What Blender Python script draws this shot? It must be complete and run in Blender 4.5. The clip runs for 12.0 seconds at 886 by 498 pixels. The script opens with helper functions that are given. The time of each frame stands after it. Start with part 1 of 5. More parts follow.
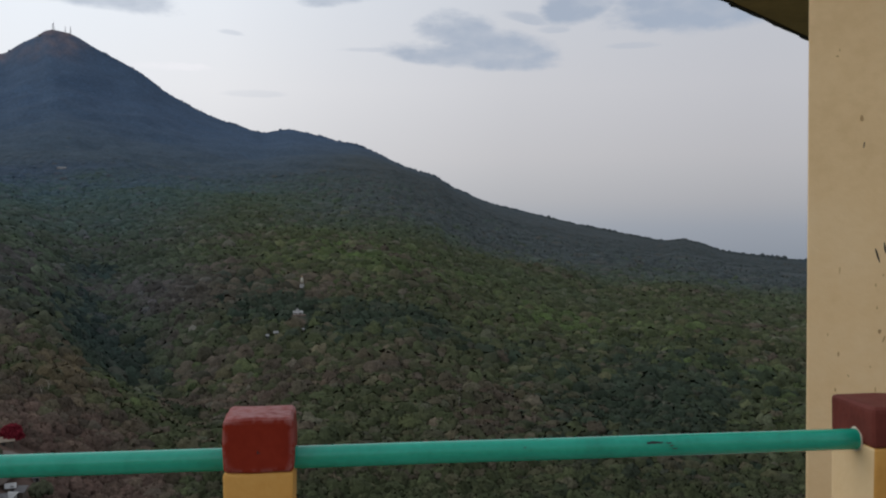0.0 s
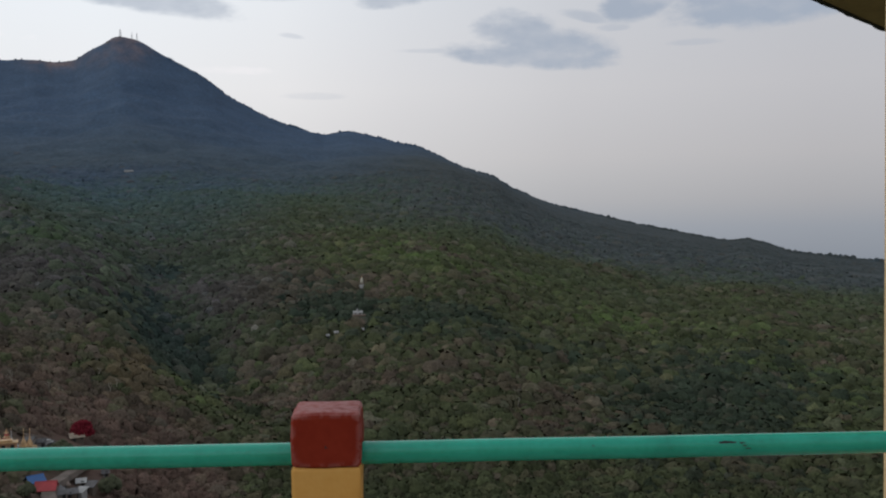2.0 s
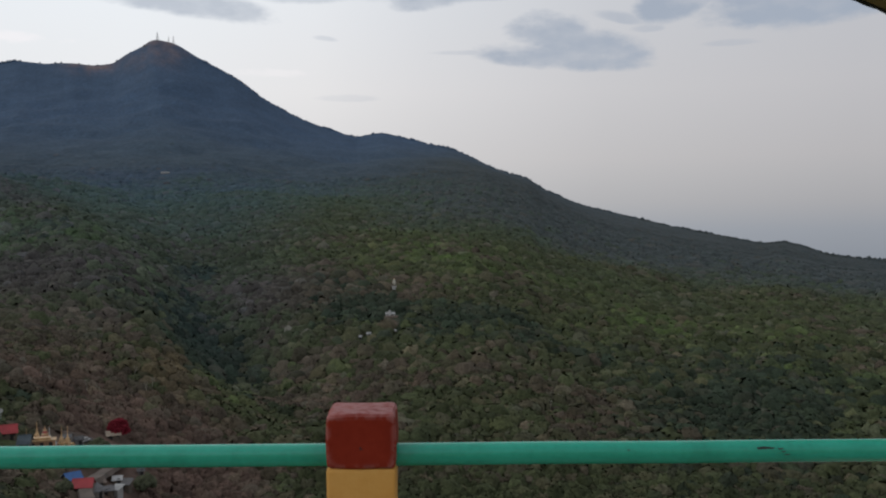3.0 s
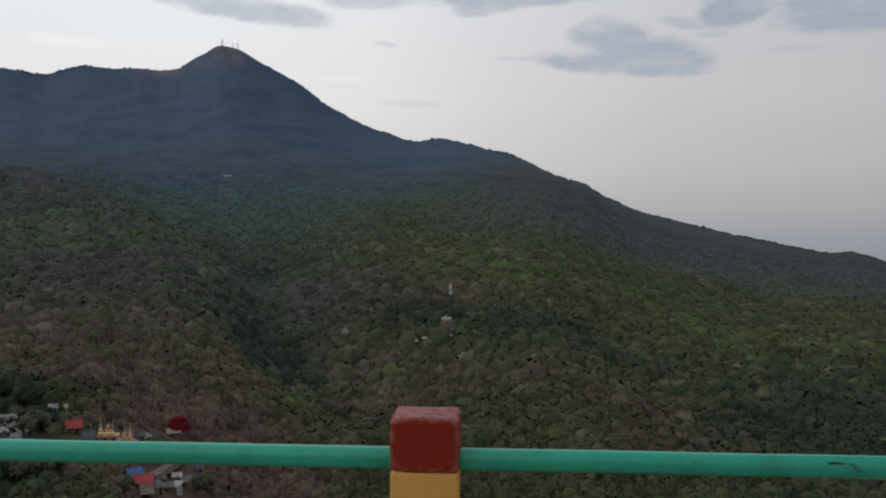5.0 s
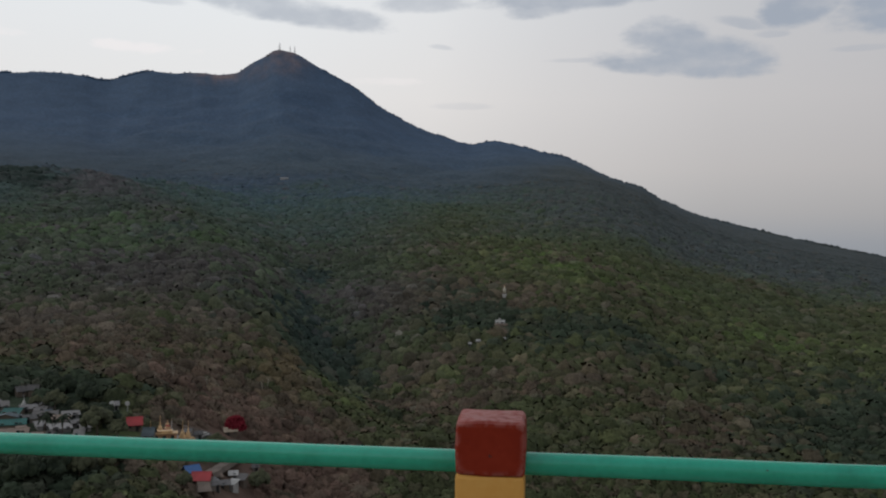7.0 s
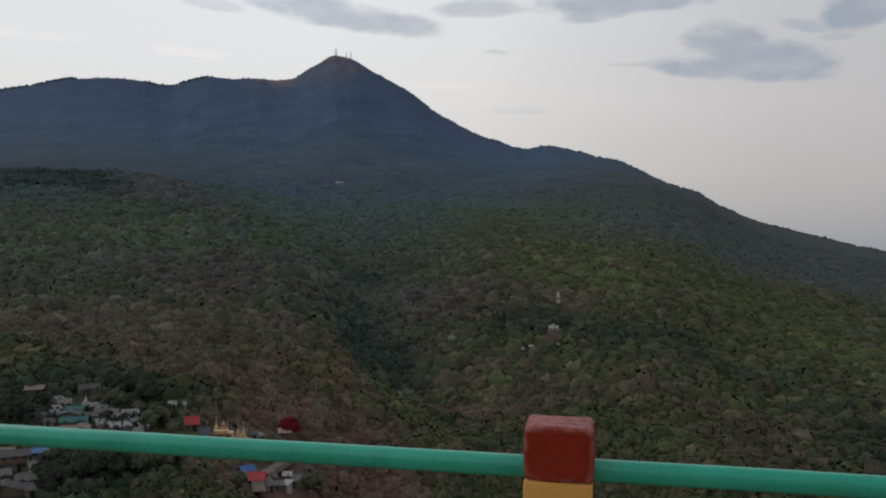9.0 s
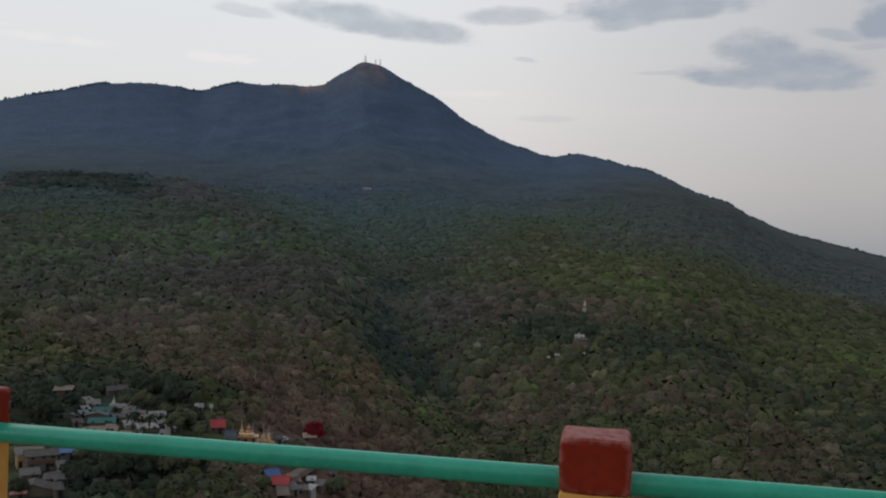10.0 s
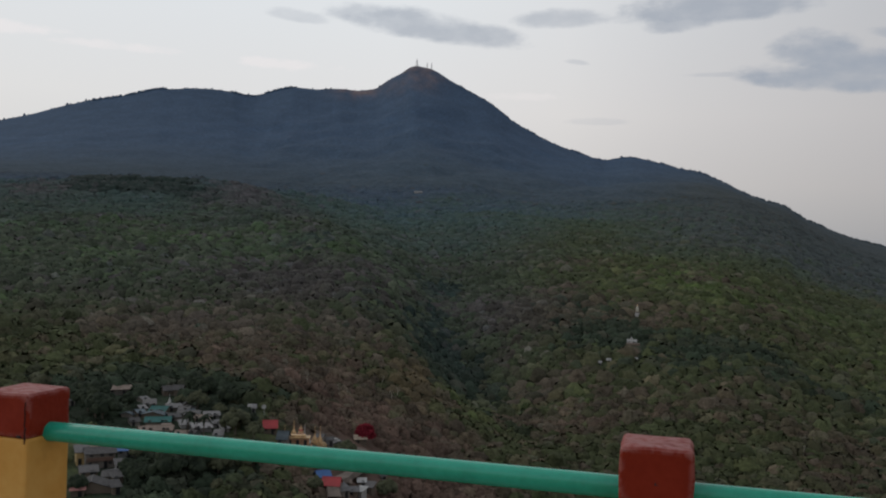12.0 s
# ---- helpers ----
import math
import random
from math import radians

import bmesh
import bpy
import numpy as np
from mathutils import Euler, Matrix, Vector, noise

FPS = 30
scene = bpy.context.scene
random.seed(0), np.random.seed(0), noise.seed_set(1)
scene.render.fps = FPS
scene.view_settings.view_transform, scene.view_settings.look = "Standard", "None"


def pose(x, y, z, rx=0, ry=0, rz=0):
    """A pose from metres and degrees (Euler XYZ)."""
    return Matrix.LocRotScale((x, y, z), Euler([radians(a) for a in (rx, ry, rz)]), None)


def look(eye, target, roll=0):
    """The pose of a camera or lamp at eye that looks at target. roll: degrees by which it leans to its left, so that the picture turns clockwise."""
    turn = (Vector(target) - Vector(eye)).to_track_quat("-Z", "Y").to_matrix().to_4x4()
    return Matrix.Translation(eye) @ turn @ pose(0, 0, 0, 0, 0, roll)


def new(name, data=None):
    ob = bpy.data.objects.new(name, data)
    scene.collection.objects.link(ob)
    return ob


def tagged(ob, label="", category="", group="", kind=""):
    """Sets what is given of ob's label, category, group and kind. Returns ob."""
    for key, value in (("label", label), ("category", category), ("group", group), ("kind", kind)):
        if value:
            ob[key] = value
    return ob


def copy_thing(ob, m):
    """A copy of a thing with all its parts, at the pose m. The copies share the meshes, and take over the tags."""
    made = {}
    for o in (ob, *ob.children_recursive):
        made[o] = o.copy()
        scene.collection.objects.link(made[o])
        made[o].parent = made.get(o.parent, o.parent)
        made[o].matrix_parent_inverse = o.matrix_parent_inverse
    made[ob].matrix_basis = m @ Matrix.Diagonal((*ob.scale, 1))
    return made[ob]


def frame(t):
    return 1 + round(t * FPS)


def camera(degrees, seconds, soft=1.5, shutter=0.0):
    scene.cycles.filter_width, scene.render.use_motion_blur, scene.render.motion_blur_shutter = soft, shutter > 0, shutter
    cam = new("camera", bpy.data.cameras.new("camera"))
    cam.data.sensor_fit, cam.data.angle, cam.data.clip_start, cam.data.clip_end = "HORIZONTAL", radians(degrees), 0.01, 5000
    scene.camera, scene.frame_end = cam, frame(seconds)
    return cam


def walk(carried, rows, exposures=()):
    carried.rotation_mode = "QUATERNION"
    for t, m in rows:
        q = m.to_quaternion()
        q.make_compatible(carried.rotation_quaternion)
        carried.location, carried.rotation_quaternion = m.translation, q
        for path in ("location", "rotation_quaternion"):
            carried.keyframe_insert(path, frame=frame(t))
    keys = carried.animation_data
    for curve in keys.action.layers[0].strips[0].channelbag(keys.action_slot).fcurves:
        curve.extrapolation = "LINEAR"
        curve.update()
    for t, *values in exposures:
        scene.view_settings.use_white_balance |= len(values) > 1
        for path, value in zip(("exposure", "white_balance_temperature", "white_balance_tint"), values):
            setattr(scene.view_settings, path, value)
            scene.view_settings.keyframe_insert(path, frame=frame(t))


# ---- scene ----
cam = camera(52.2, 12.0, soft=2.15)
# seconds, place, then tilt, lean and turn in degrees
ROWS = [
    (0, 0.180, -2.047, 1.500, 88.53, 0.22, -6.48),
    (0.5, 0.177, -2.042, 1.498, 88.52, 0.33, -5.54),
    (1, 0.174, -2.037, 1.495, 88.54, 0.38, -4.59),
    (1.5, 0.170, -2.034, 1.492, 88.52, 0.46, -3.63),
    (2, 0.164, -2.033, 1.489, 88.57, 0.47, -2.77),
    (2.5, 0.160, -2.033, 1.488, 88.65, 0.43, -1.76),
    (3, 0.158, -2.033, 1.490, 88.70, 0.31, -0.71),
    (5, 0.138, -2.042, 1.491, 89.04, -0.44, 2.92),
    (5.5, 0.131, -2.038, 1.491, 89.11, -0.57, 3.76),
    (6, 0.124, -2.035, 1.489, 89.17, -0.63, 4.65),
    (6.5, 0.116, -2.033, 1.489, 89.15, -0.65, 5.49),
    (7, 0.110, -2.031, 1.489, 89.17, -0.66, 6.34),
    (9, 0.076, -2.048, 1.490, 89.41, -1.06, 9.73),
    (9.5, 0.063, -2.040, 1.491, 89.62, -1.42, 10.54),
    (10, 0.051, -2.033, 1.490, 89.81, -1.77, 11.42),
    (10.5, 0.045, -2.025, 1.490, 89.92, -1.93, 12.33),
    (11, 0.042, -2.017, 1.490, 89.93, -1.92, 13.29),
    (11.5, 0.036, -2.009, 1.489, 89.91, -1.94, 14.09),
    (12, 0.032, -2.004, 1.488, 89.92, -1.94, 14.64),
]
walk(cam, [(t, pose(x, y, z, rx, ry, rz)) for t, x, y, z, rx, ry, rz in ROWS],
     exposures=[(0, 0.18, 6260, 10), (1.5, 0.17, 6350, 10), (3, 0.14, 6420, 10), (6, 0.07, 6550, 10), (9, 0.01, 6580, 10), (12, -0.04, 6560, 10)])
# ---- sky and light ----
SKY_GAIN = 1.15
world = bpy.data.worlds.new("overcast_dusk")
scene.world = world
world.use_nodes = True
wn, wl = world.node_tree.nodes, world.node_tree.links
wn.clear()


def wmath(op, a, b=None, c=None):
    """A math node of the sky; numbers or sockets in, a socket out."""
    n = wn.new("ShaderNodeMath")
    n.operation = op
    for i, v in enumerate((a, b, c)):
        if v is None:
            continue
        if isinstance(v, (int, float)):
            n.inputs[i].default_value = v
        else:
            wl.new(v, n.inputs[i])
    return n.outputs[0]


def wramp(fac, stops):
    n = wn.new("ShaderNodeValToRGB")
    while len(n.color_ramp.elements) < len(stops):
        n.color_ramp.elements.new(0.5)
    for e, (p, c) in zip(n.color_ramp.elements, stops):
        e.position, e.color = p, (*c, 1)
    wl.new(fac, n.inputs[0])
    return n.outputs[0]


def wmix(fac, a, b):
    n = wn.new("ShaderNodeMix")
    n.data_type = "RGBA"
    for i, v in ((0, fac), (6, a), (7, b)):
        if isinstance(v, (int, float)):
            n.inputs[i].default_value = v
        elif isinstance(v, tuple):
            n.inputs[i].default_value = (*v, 1)
        else:
            wl.new(v, n.inputs[i])
    return n.outputs[2]


coord = wn.new("ShaderNodeTexCoord").outputs["Generated"]
split = wn.new("ShaderNodeSeparateXYZ")
wl.new(coord, split.inputs[0])
azim = wmath("MULTIPLY", wmath("ARCTAN2", split.outputs[0], split.outputs[1]), 57.2958)
elev = wmath("MULTIPLY", wmath("ARCSINE", split.outputs[2]), 57.2958)

# the veil of high cloud: hazy blue-grey at the horizon, pale above it, grey overhead
veil = wramp(wmath("MULTIPLY_ADD", elev, 1 / 60.0, 3.5 / 60.0), [
    (0.0, (0.27, 0.31, 0.36)), (0.055, (0.38, 0.41, 0.455)), (0.085, (0.48, 0.48, 0.50)), (0.13, (0.585, 0.566, 0.570)),
    (0.20, (0.660, 0.645, 0.648)), (0.30, (0.67, 0.685, 0.71)), (0.38, (0.70, 0.73, 0.77)), (0.6, (0.62, 0.66, 0.72)), (1.0, (0.5, 0.54, 0.6))])
pale = wramp(wmath("MULTIPLY_ADD", azim, 1 / 90.0, 45.0 / 90.0), [
    (0.0, (0.98, 1.0, 1.0)), (0.30, (1.04, 1.05, 1.04)), (0.42, (0.99, 0.985, 0.97)), (0.50, (0.87, 0.865, 0.86)), (0.62, (0.735, 0.73, 0.733)), (0.78, (0.65, 0.645, 0.655)), (1.0, (0.62, 0.625, 0.64))])
mult = wn.new("ShaderNodeMix")
mult.data_type, mult.blend_type = "RGBA", "MULTIPLY"
mult.inputs[0].default_value = 1.0
wl.new(veil, mult.inputs[6])
wl.new(pale, mult.inputs[7])
veil = mult.outputs[2]

# grey cloud banks below the veil: azimuth, elevation, half width, height, darkness, slope
CLOUDS = [
    (-16.2, 13.5, 5.8, 1.15, 0.50, -0.11),
    (-12.6, 13.1, 2.8, 0.9, 0.45, -0.06),
    (-19.8, 14.1, 2.6, 0.8, 0.38, -0.03),
    (-24.3, 13.8, 2.0, 0.5, 0.26, -0.08),
    (-7.6, 14.2, 3.1, 0.75, 0.40, 0.05),
    (1.5, 14.6, 5.8, 1.2, 0.58, 0.03),
    (-0.3, 14.0, 2.3, 0.9, 0.50, 0.10),
    (8.5, 10.4, 5.2, 1.1, 0.66, -0.07),
    (9.6, 11.1, 4.0, 1.2, 0.68, -0.14),
    (7.7, 11.7, 2.8, 1.5, 0.68, -0.10),
    (1.9, 10.9, 1.9, 0.2, 0.25, 0.0),
    (11.8, 12.7, 1.7, 0.45, 0.42, -0.20),
    (13.5, 12.0, 1.0, 0.3, 0.30, 0.0),
    (-6.6, 11.7, 0.8, 0.2, 0.26, -0.10),
    (18.4, 10.9, 1.6, 0.25, 0.24, 0.0),
    (-5.3, 8.1, 2.0, 0.3, 0.14, 0.0),
    (15.0, 13.3, 2.4, 1.6, 0.85, 0.20),
    (21.9, 12.6, 5.2, 1.9, 0.95, 0.0),
    (25.6, 12.9, 4.4, 1.7, 0.92, 0.0),
    (18.7, 14.5, 5.4, 1.0, 0.70, 0.0),
    (28.1, 13.4, 4.6, 1.9, 0.80, 0.0),
    (5.0, 16.3, 4.4, 1.3, 0.50, 0.0),
    (37.8, 17.0, 12.0, 4.0, 0.8, 0.0),
    (-47.2, 17.8, 12.0, 3.0, 0.5, 0.0),
]
wisp = wn.new("ShaderNodeTexNoise")
wisp.inputs["Scale"].default_value, wisp.inputs["Detail"].default_value, wisp.inputs["Roughness"].default_value = 26.0, 5.0, 0.55
warp = wn.new("ShaderNodeMapping")
warp.inputs["Scale"].default_value = (1.0, 1.0, 2.2)
wl.new(coord, warp.inputs[0])
wl.new(warp.outputs[0], wisp.inputs["Vector"])
shred = wn.new("ShaderNodeTexNoise")
shred.inputs["Scale"].default_value, shred.inputs["Detail"].default_value, shred.inputs["Roughness"].default_value = 80.0, 6.0, 0.6
wl.new(warp.outputs[0], shred.inputs["Vector"])
curl = wmath("ADD", wmath("MULTIPLY_ADD", wisp.outputs["Fac"], 3.4, -1.7), wmath("MULTIPLY_ADD", shred.outputs["Fac"], 1.4, -0.7))
cover = None
for a0, e0, wa, we, dark, slope in CLOUDS:
    da = wmath("MULTIPLY_ADD", azim, 1 / wa, -a0 / wa)
    de = wmath("MULTIPLY_ADD", da, -slope * wa / we, wmath("MULTIPLY_ADD", elev, 1 / we, -e0 / we))
    de = wmath("MAXIMUM", de, wmath("MULTIPLY", de, -1.7))  # flat below, heaped above
    body = wmath("SUBTRACT", 1.0, wmath("ADD", wmath("MULTIPLY", da, da), wmath("MULTIPLY", de, de)))
    soft = wn.new("ShaderNodeMapRange")
    soft.interpolation_type = "SMOOTHSTEP"
    soft.inputs["From Min"].default_value, soft.inputs["From Max"].default_value = -0.9, 1.6
    soft.inputs["To Max"].default_value = min(1.25 * dark, 1.0)
    wl.new(wmath("MULTIPLY_ADD", body, 2.3, curl), soft.inputs["Value"])
    cover = soft.outputs[0] if cover is None else wmath("MAXIMUM", cover, soft.outputs[0])
thin = wn.new("ShaderNodeMapRange")  # thinner places within the banks
thin.inputs["From Min"].default_value, thin.inputs["From Max"].default_value, thin.inputs["To Min"].default_value, thin.inputs["To Max"].default_value = 0.3, 0.6, 0.72, 1.08
wl.new(wisp.outputs["Fac"], thin.inputs["Value"])
clouded = wmix(wmath("MULTIPLY", cover, thin.outputs[0]), veil, (0.305, 0.34, 0.40))
# thin pink-lit wisps: azimuth, elevation, half width, half height, strength
lit = None
for a0, e0, wa, we, dark in ((-35.0, 11.2, 4.0, 0.3, 0.35), (-40.0, 11.6, 2.5, 0.4, 0.4), (-25.0, 11.0, 3.5, 0.4, 0.4), (-10.0, 9.6, 3.0, 0.3, 0.25)):
    da = wmath("MULTIPLY_ADD", azim, 1 / wa, -a0 / wa)
    de = wmath("MULTIPLY_ADD", elev, 1 / we, -e0 / we)
    body = wmath("SUBTRACT", 1.0, wmath("ADD", wmath("MULTIPLY", da, da), wmath("MULTIPLY", de, de)))
    soft = wn.new("ShaderNodeMapRange")
    soft.interpolation_type = "SMOOTHSTEP"
    soft.inputs["From Min"].default_value, soft.inputs["From Max"].default_value, soft.inputs["To Max"].default_value = -0.1, 1.1, dark
    wl.new(wmath("ADD", body, curl), soft.inputs["Value"])
    lit = soft.outputs[0] if lit is None else wmath("MAXIMUM", lit, soft.outputs[0])
clouded = wmix(lit, clouded, (0.82, 0.76, 0.76))

blue = wn.new("ShaderNodeTexSky")
blue.sky_type, blue.sun_disc = "NISHITA", False
blue.sun_elevation, blue.sun_rotation = radians(24), radians(-70)
faint = wn.new("ShaderNodeMix")
faint.data_type, faint.blend_type = "RGBA", "MULTIPLY"
faint.inputs[0].default_value = 1.0
wl.new(blue.outputs[0], faint.inputs[6])
faint.inputs[7].default_value = (0.08, 0.08, 0.08, 1)
whole = wmix(0.92, faint.outputs[2], clouded)
back = wn.new("ShaderNodeBackground")
back.inputs["Strength"].default_value = SKY_GAIN
wl.new(whole, back.inputs[0])
wl.new(back.outputs[0], wn.new("ShaderNodeOutputWorld").inputs[0])

sun = new("sun", bpy.data.lights.new("sun", "SUN"))
sun.data.energy, sun.data.angle, sun.data.color = 0.5, radians(45), (1.0, 0.93, 0.84)
sun.matrix_world = look((-70, 20, 45), (0, 0, 0))



# ---- materials ----
def material(name, stops, scale=4.0, detail=6.0, rough=0.8, bump=0.2, bump_scale=40.0, metal=0.0, by="noise", fine=None, spec=0.5, bump_far=0.01, grain=0.45):
    """A painted, earthy or leafy surface: a ramp of colours over noise in metres, a second finer noise, and relief."""
    m = bpy.data.materials.new(name)
    m.use_nodes = True
    n, l = m.node_tree.nodes, m.node_tree.links
    p = n["Principled BSDF"]
    p.inputs["Roughness"].default_value, p.inputs["Metallic"].default_value = rough, metal
    p.inputs["Specular IOR Level"].default_value = spec
    place = n.new("ShaderNodeNewGeometry")
    a = n.new("ShaderNodeTexNoise")
    a.inputs["Scale"].default_value, a.inputs["Detail"].default_value = scale, detail
    l.new(place.outputs["Position"], a.inputs["Vector"])
    b = n.new("ShaderNodeTexNoise")
    b.inputs["Scale"].default_value, b.inputs["Detail"].default_value = (fine or scale * 9), 4
    l.new(place.outputs["Position"], b.inputs["Vector"])
    fac = n.new("ShaderNodeMath")
    fac.operation = "MULTIPLY_ADD"
    l.new(b.outputs["Fac"], fac.inputs[0])
    fac.inputs[1].default_value = grain
    mixed = n.new("ShaderNodeMath")
    mixed.operation = "MULTIPLY_ADD"
    source = a.outputs["Fac"]
    if by == "island":
        isle = n.new("ShaderNodeMath")
        isle.operation = "MULTIPLY_ADD"
        l.new(place.outputs["Random Per Island"], isle.inputs[0])
        isle.inputs[1].default_value = 0.45
        quarter = n.new("ShaderNodeMath")
        quarter.operation = "MULTIPLY"
        l.new(a.outputs["Fac"], quarter.inputs[0])
        quarter.inputs[1].default_value = 0.55
        l.new(quarter.outputs[0], isle.inputs[2])
        source = isle.outputs[0]
    if by == "object":
        who = n.new("ShaderNodeObjectInfo")
        isle = n.new("ShaderNodeMath")
        isle.operation = "MULTIPLY_ADD"
        l.new(who.outputs["Random"], isle.inputs[0])
        isle.inputs[1].default_value = 0.4
        quarter = n.new("ShaderNodeMath")
        quarter.operation = "MULTIPLY"
        l.new(a.outputs["Fac"], quarter.inputs[0])
        quarter.inputs[1].default_value = 0.6
        l.new(quarter.outputs[0], isle.inputs[2])
        source = isle.outputs[0]
    l.new(source, mixed.inputs[0])
    mixed.inputs[1].default_value = 1.0
    mixed.inputs[2].default_value = -0.49 * grain
    l.new(mixed.outputs[0], fac.inputs[2])
    ramp = n.new("ShaderNodeValToRGB")
    while len(ramp.color_ramp.elements) < len(stops):
        ramp.color_ramp.elements.new(0.5)
    for e, (pos, c) in zip(ramp.color_ramp.elements, stops):
        e.position, e.color = pos, (*c, 1)
    l.new(fac.outputs[0], ramp.inputs[0])
    l.new(ramp.outputs[0], p.inputs["Base Color"])
    if bump:
        c = n.new("ShaderNodeTexNoise")
        c.inputs["Scale"].default_value, c.inputs["Detail"].default_value = bump_scale, 5
        l.new(place.outputs["Position"], c.inputs["Vector"])
        r = n.new("ShaderNodeBump")
        r.inputs["Strength"].default_value, r.inputs["Distance"].default_value = bump, bump_far
        l.new(c.outputs["Fac"], r.inputs["Height"])
        l.new(r.outputs[0], p.inputs["Normal"])
    return m


def tones(c, low=0.75, high=1.2):
    """A three-step ramp round one colour."""
    return [(0.25, tuple(v * low for v in c)), (0.5, c), (0.75, tuple(min(v * high, 0.9) for v in c))]


RED = material("red_enamel", [(0.2, (0.15, 0.011, 0.003)), (0.5, (0.205, 0.016, 0.004)), (0.8, (0.25, 0.026, 0.009))], 6, rough=0.6, spec=0.2, bump=0.35, bump_scale=70, bump_far=0.004)
def rubbed_and_skylit(m, pale_tone, amount, edge):
    """Upward faces painted paler, for dust and the sky's light on them, and paint rubbed off along the edges, both
    broken up by noise.
    """
    n, l = m.node_tree.nodes, m.node_tree.links
    p = n["Principled BSDF"]
    old = p.inputs["Base Color"].links[0].from_socket
    geo = n.new("ShaderNodeNewGeometry")
    parts = n.new("ShaderNodeSeparateXYZ")
    l.new(geo.outputs["Normal"], parts.inputs[0])
    spots = n.new("ShaderNodeTexNoise")
    spots.inputs["Scale"].default_value, spots.inputs["Detail"].default_value = 48, 6
    l.new(geo.outputs["Position"], spots.inputs["Vector"])

    def ramped(value, low, high, top):
        k = n.new("ShaderNodeMapRange")
        k.inputs["From Min"].default_value, k.inputs["From Max"].default_value, k.inputs["To Max"].default_value = low, high, top
        l.new(value, k.inputs["Value"])
        return k.outputs[0]

    def product(a, b):
        k = n.new("ShaderNodeMath")
        k.operation = "MULTIPLY"
        l.new(a, k.inputs[0])
        l.new(b, k.inputs[1])
        return k.outputs[0]

    # upward faces: dust, with the sky's light on them painted in
    up = product(ramped(parts.outputs[2], 0.3, 0.95, amount), ramped(spots.outputs["Fac"], 0.3, 0.6, 1.0))
    rub = product(ramped(geo.outputs["Pointiness"], 0.515, 0.57, edge), ramped(spots.outputs["Fac"], 0.46, 0.56, 1.0))
    both = n.new("ShaderNodeMath")
    both.operation = "MAXIMUM"
    l.new(up, both.inputs[0])
    l.new(rub, both.inputs[1])
    mix = n.new("ShaderNodeMix")
    mix.data_type = "RGBA"
    l.new(both.outputs[0], mix.inputs[0])
    l.new(old, mix.inputs[6])
    mix.inputs[7].default_value = (*pale_tone, 1)
    l.new(mix.outputs[2], p.inputs["Base Color"])
    return m


# the caps' red again, with the end post's shade put into the colour
SHADED_RED = material("red_enamel_in_shade", [(0.2, (0.095, 0.022, 0.015)), (0.5, (0.13, 0.029, 0.020)), (0.8, (0.16, 0.042, 0.030))], 6, rough=0.7, spec=0.2, bump=0.35, bump_scale=70, bump_far=0.004)
rubbed_and_skylit(RED, (0.44, 0.27, 0.26), 0.40, 0.35)
YELLOW = material("ochre_paint", [(0.2, (0.52, 0.26, 0.055)), (0.5, (0.63, 0.325, 0.075)), (0.8, (0.68, 0.38, 0.105))], 5, rough=0.65, spec=0.25, bump=0.3, bump_scale=60, bump_far=0.004)
CREAM = material("cream_limewash", [(0.2, (0.64, 0.445, 0.225)), (0.5, (0.725, 0.515, 0.275)), (0.8, (0.76, 0.56, 0.32))], 3, rough=0.75, bump=0.35, bump_scale=30, bump_far=0.006)
TEAL = material("teal_enamel", [(0.2, (0.007, 0.245, 0.157)), (0.5, (0.012, 0.325, 0.212)), (0.8, (0.02, 0.38, 0.256))], 7, rough=0.24, spec=0.5, bump=0.2, bump_scale=45, bump_far=0.003)
TEAL.node_tree.nodes["Principled BSDF"].inputs["Coat Weight"].default_value = 0.06
TEAL.node_tree.nodes["Principled BSDF"].inputs["Coat Roughness"].default_value = 0.2
CONCRETE = material("grey_concrete", tones((0.32, 0.31, 0.29)), 2, rough=0.9, bump=0.5, bump_scale=25)
SOFFIT = material("dark_timber_soffit", tones((0.36, 0.25, 0.10)), 3, rough=0.8)
TAR = material("black_eave_edge", tones((0.02, 0.018, 0.015)), 6, rough=0.8)
CRACK_SHADE = material("dark_red_crack_shade", tones((0.045, 0.009, 0.006)), 60, rough=0.8, bump=0)
SCUFF = material("black_scuff", tones((0.015, 0.015, 0.015)), 60, rough=0.7, bump=0)
STAIN = material("brown_stain", tones((0.44, 0.29, 0.14), 0.8, 1.15), 40, rough=0.9, bump=0)
MORTAR = material("chipped_plaster", tones((0.55, 0.47, 0.36)), 60, rough=0.9, bump=0.4)
GREEN = material("olive_foliage", [(0.15, (0.038, 0.040, 0.024)), (0.45, (0.056, 0.060, 0.034)), (0.8, (0.080, 0.084, 0.046))], 0.14, grain=0.8, fine=1.1, rough=0.95, bump=0.6, bump_scale=1.4, bump_far=0.5, by="island", spec=0.15)
DARK = material("dark_evergreen_foliage", [(0.15, (0.013, 0.019, 0.012)), (0.5, (0.022, 0.030, 0.018)), (0.85, (0.034, 0.043, 0.024))], 0.14, grain=0.8, fine=1.1, rough=0.95, bump=0.6, bump_scale=1.4, bump_far=0.5, by="island", spec=0.15)


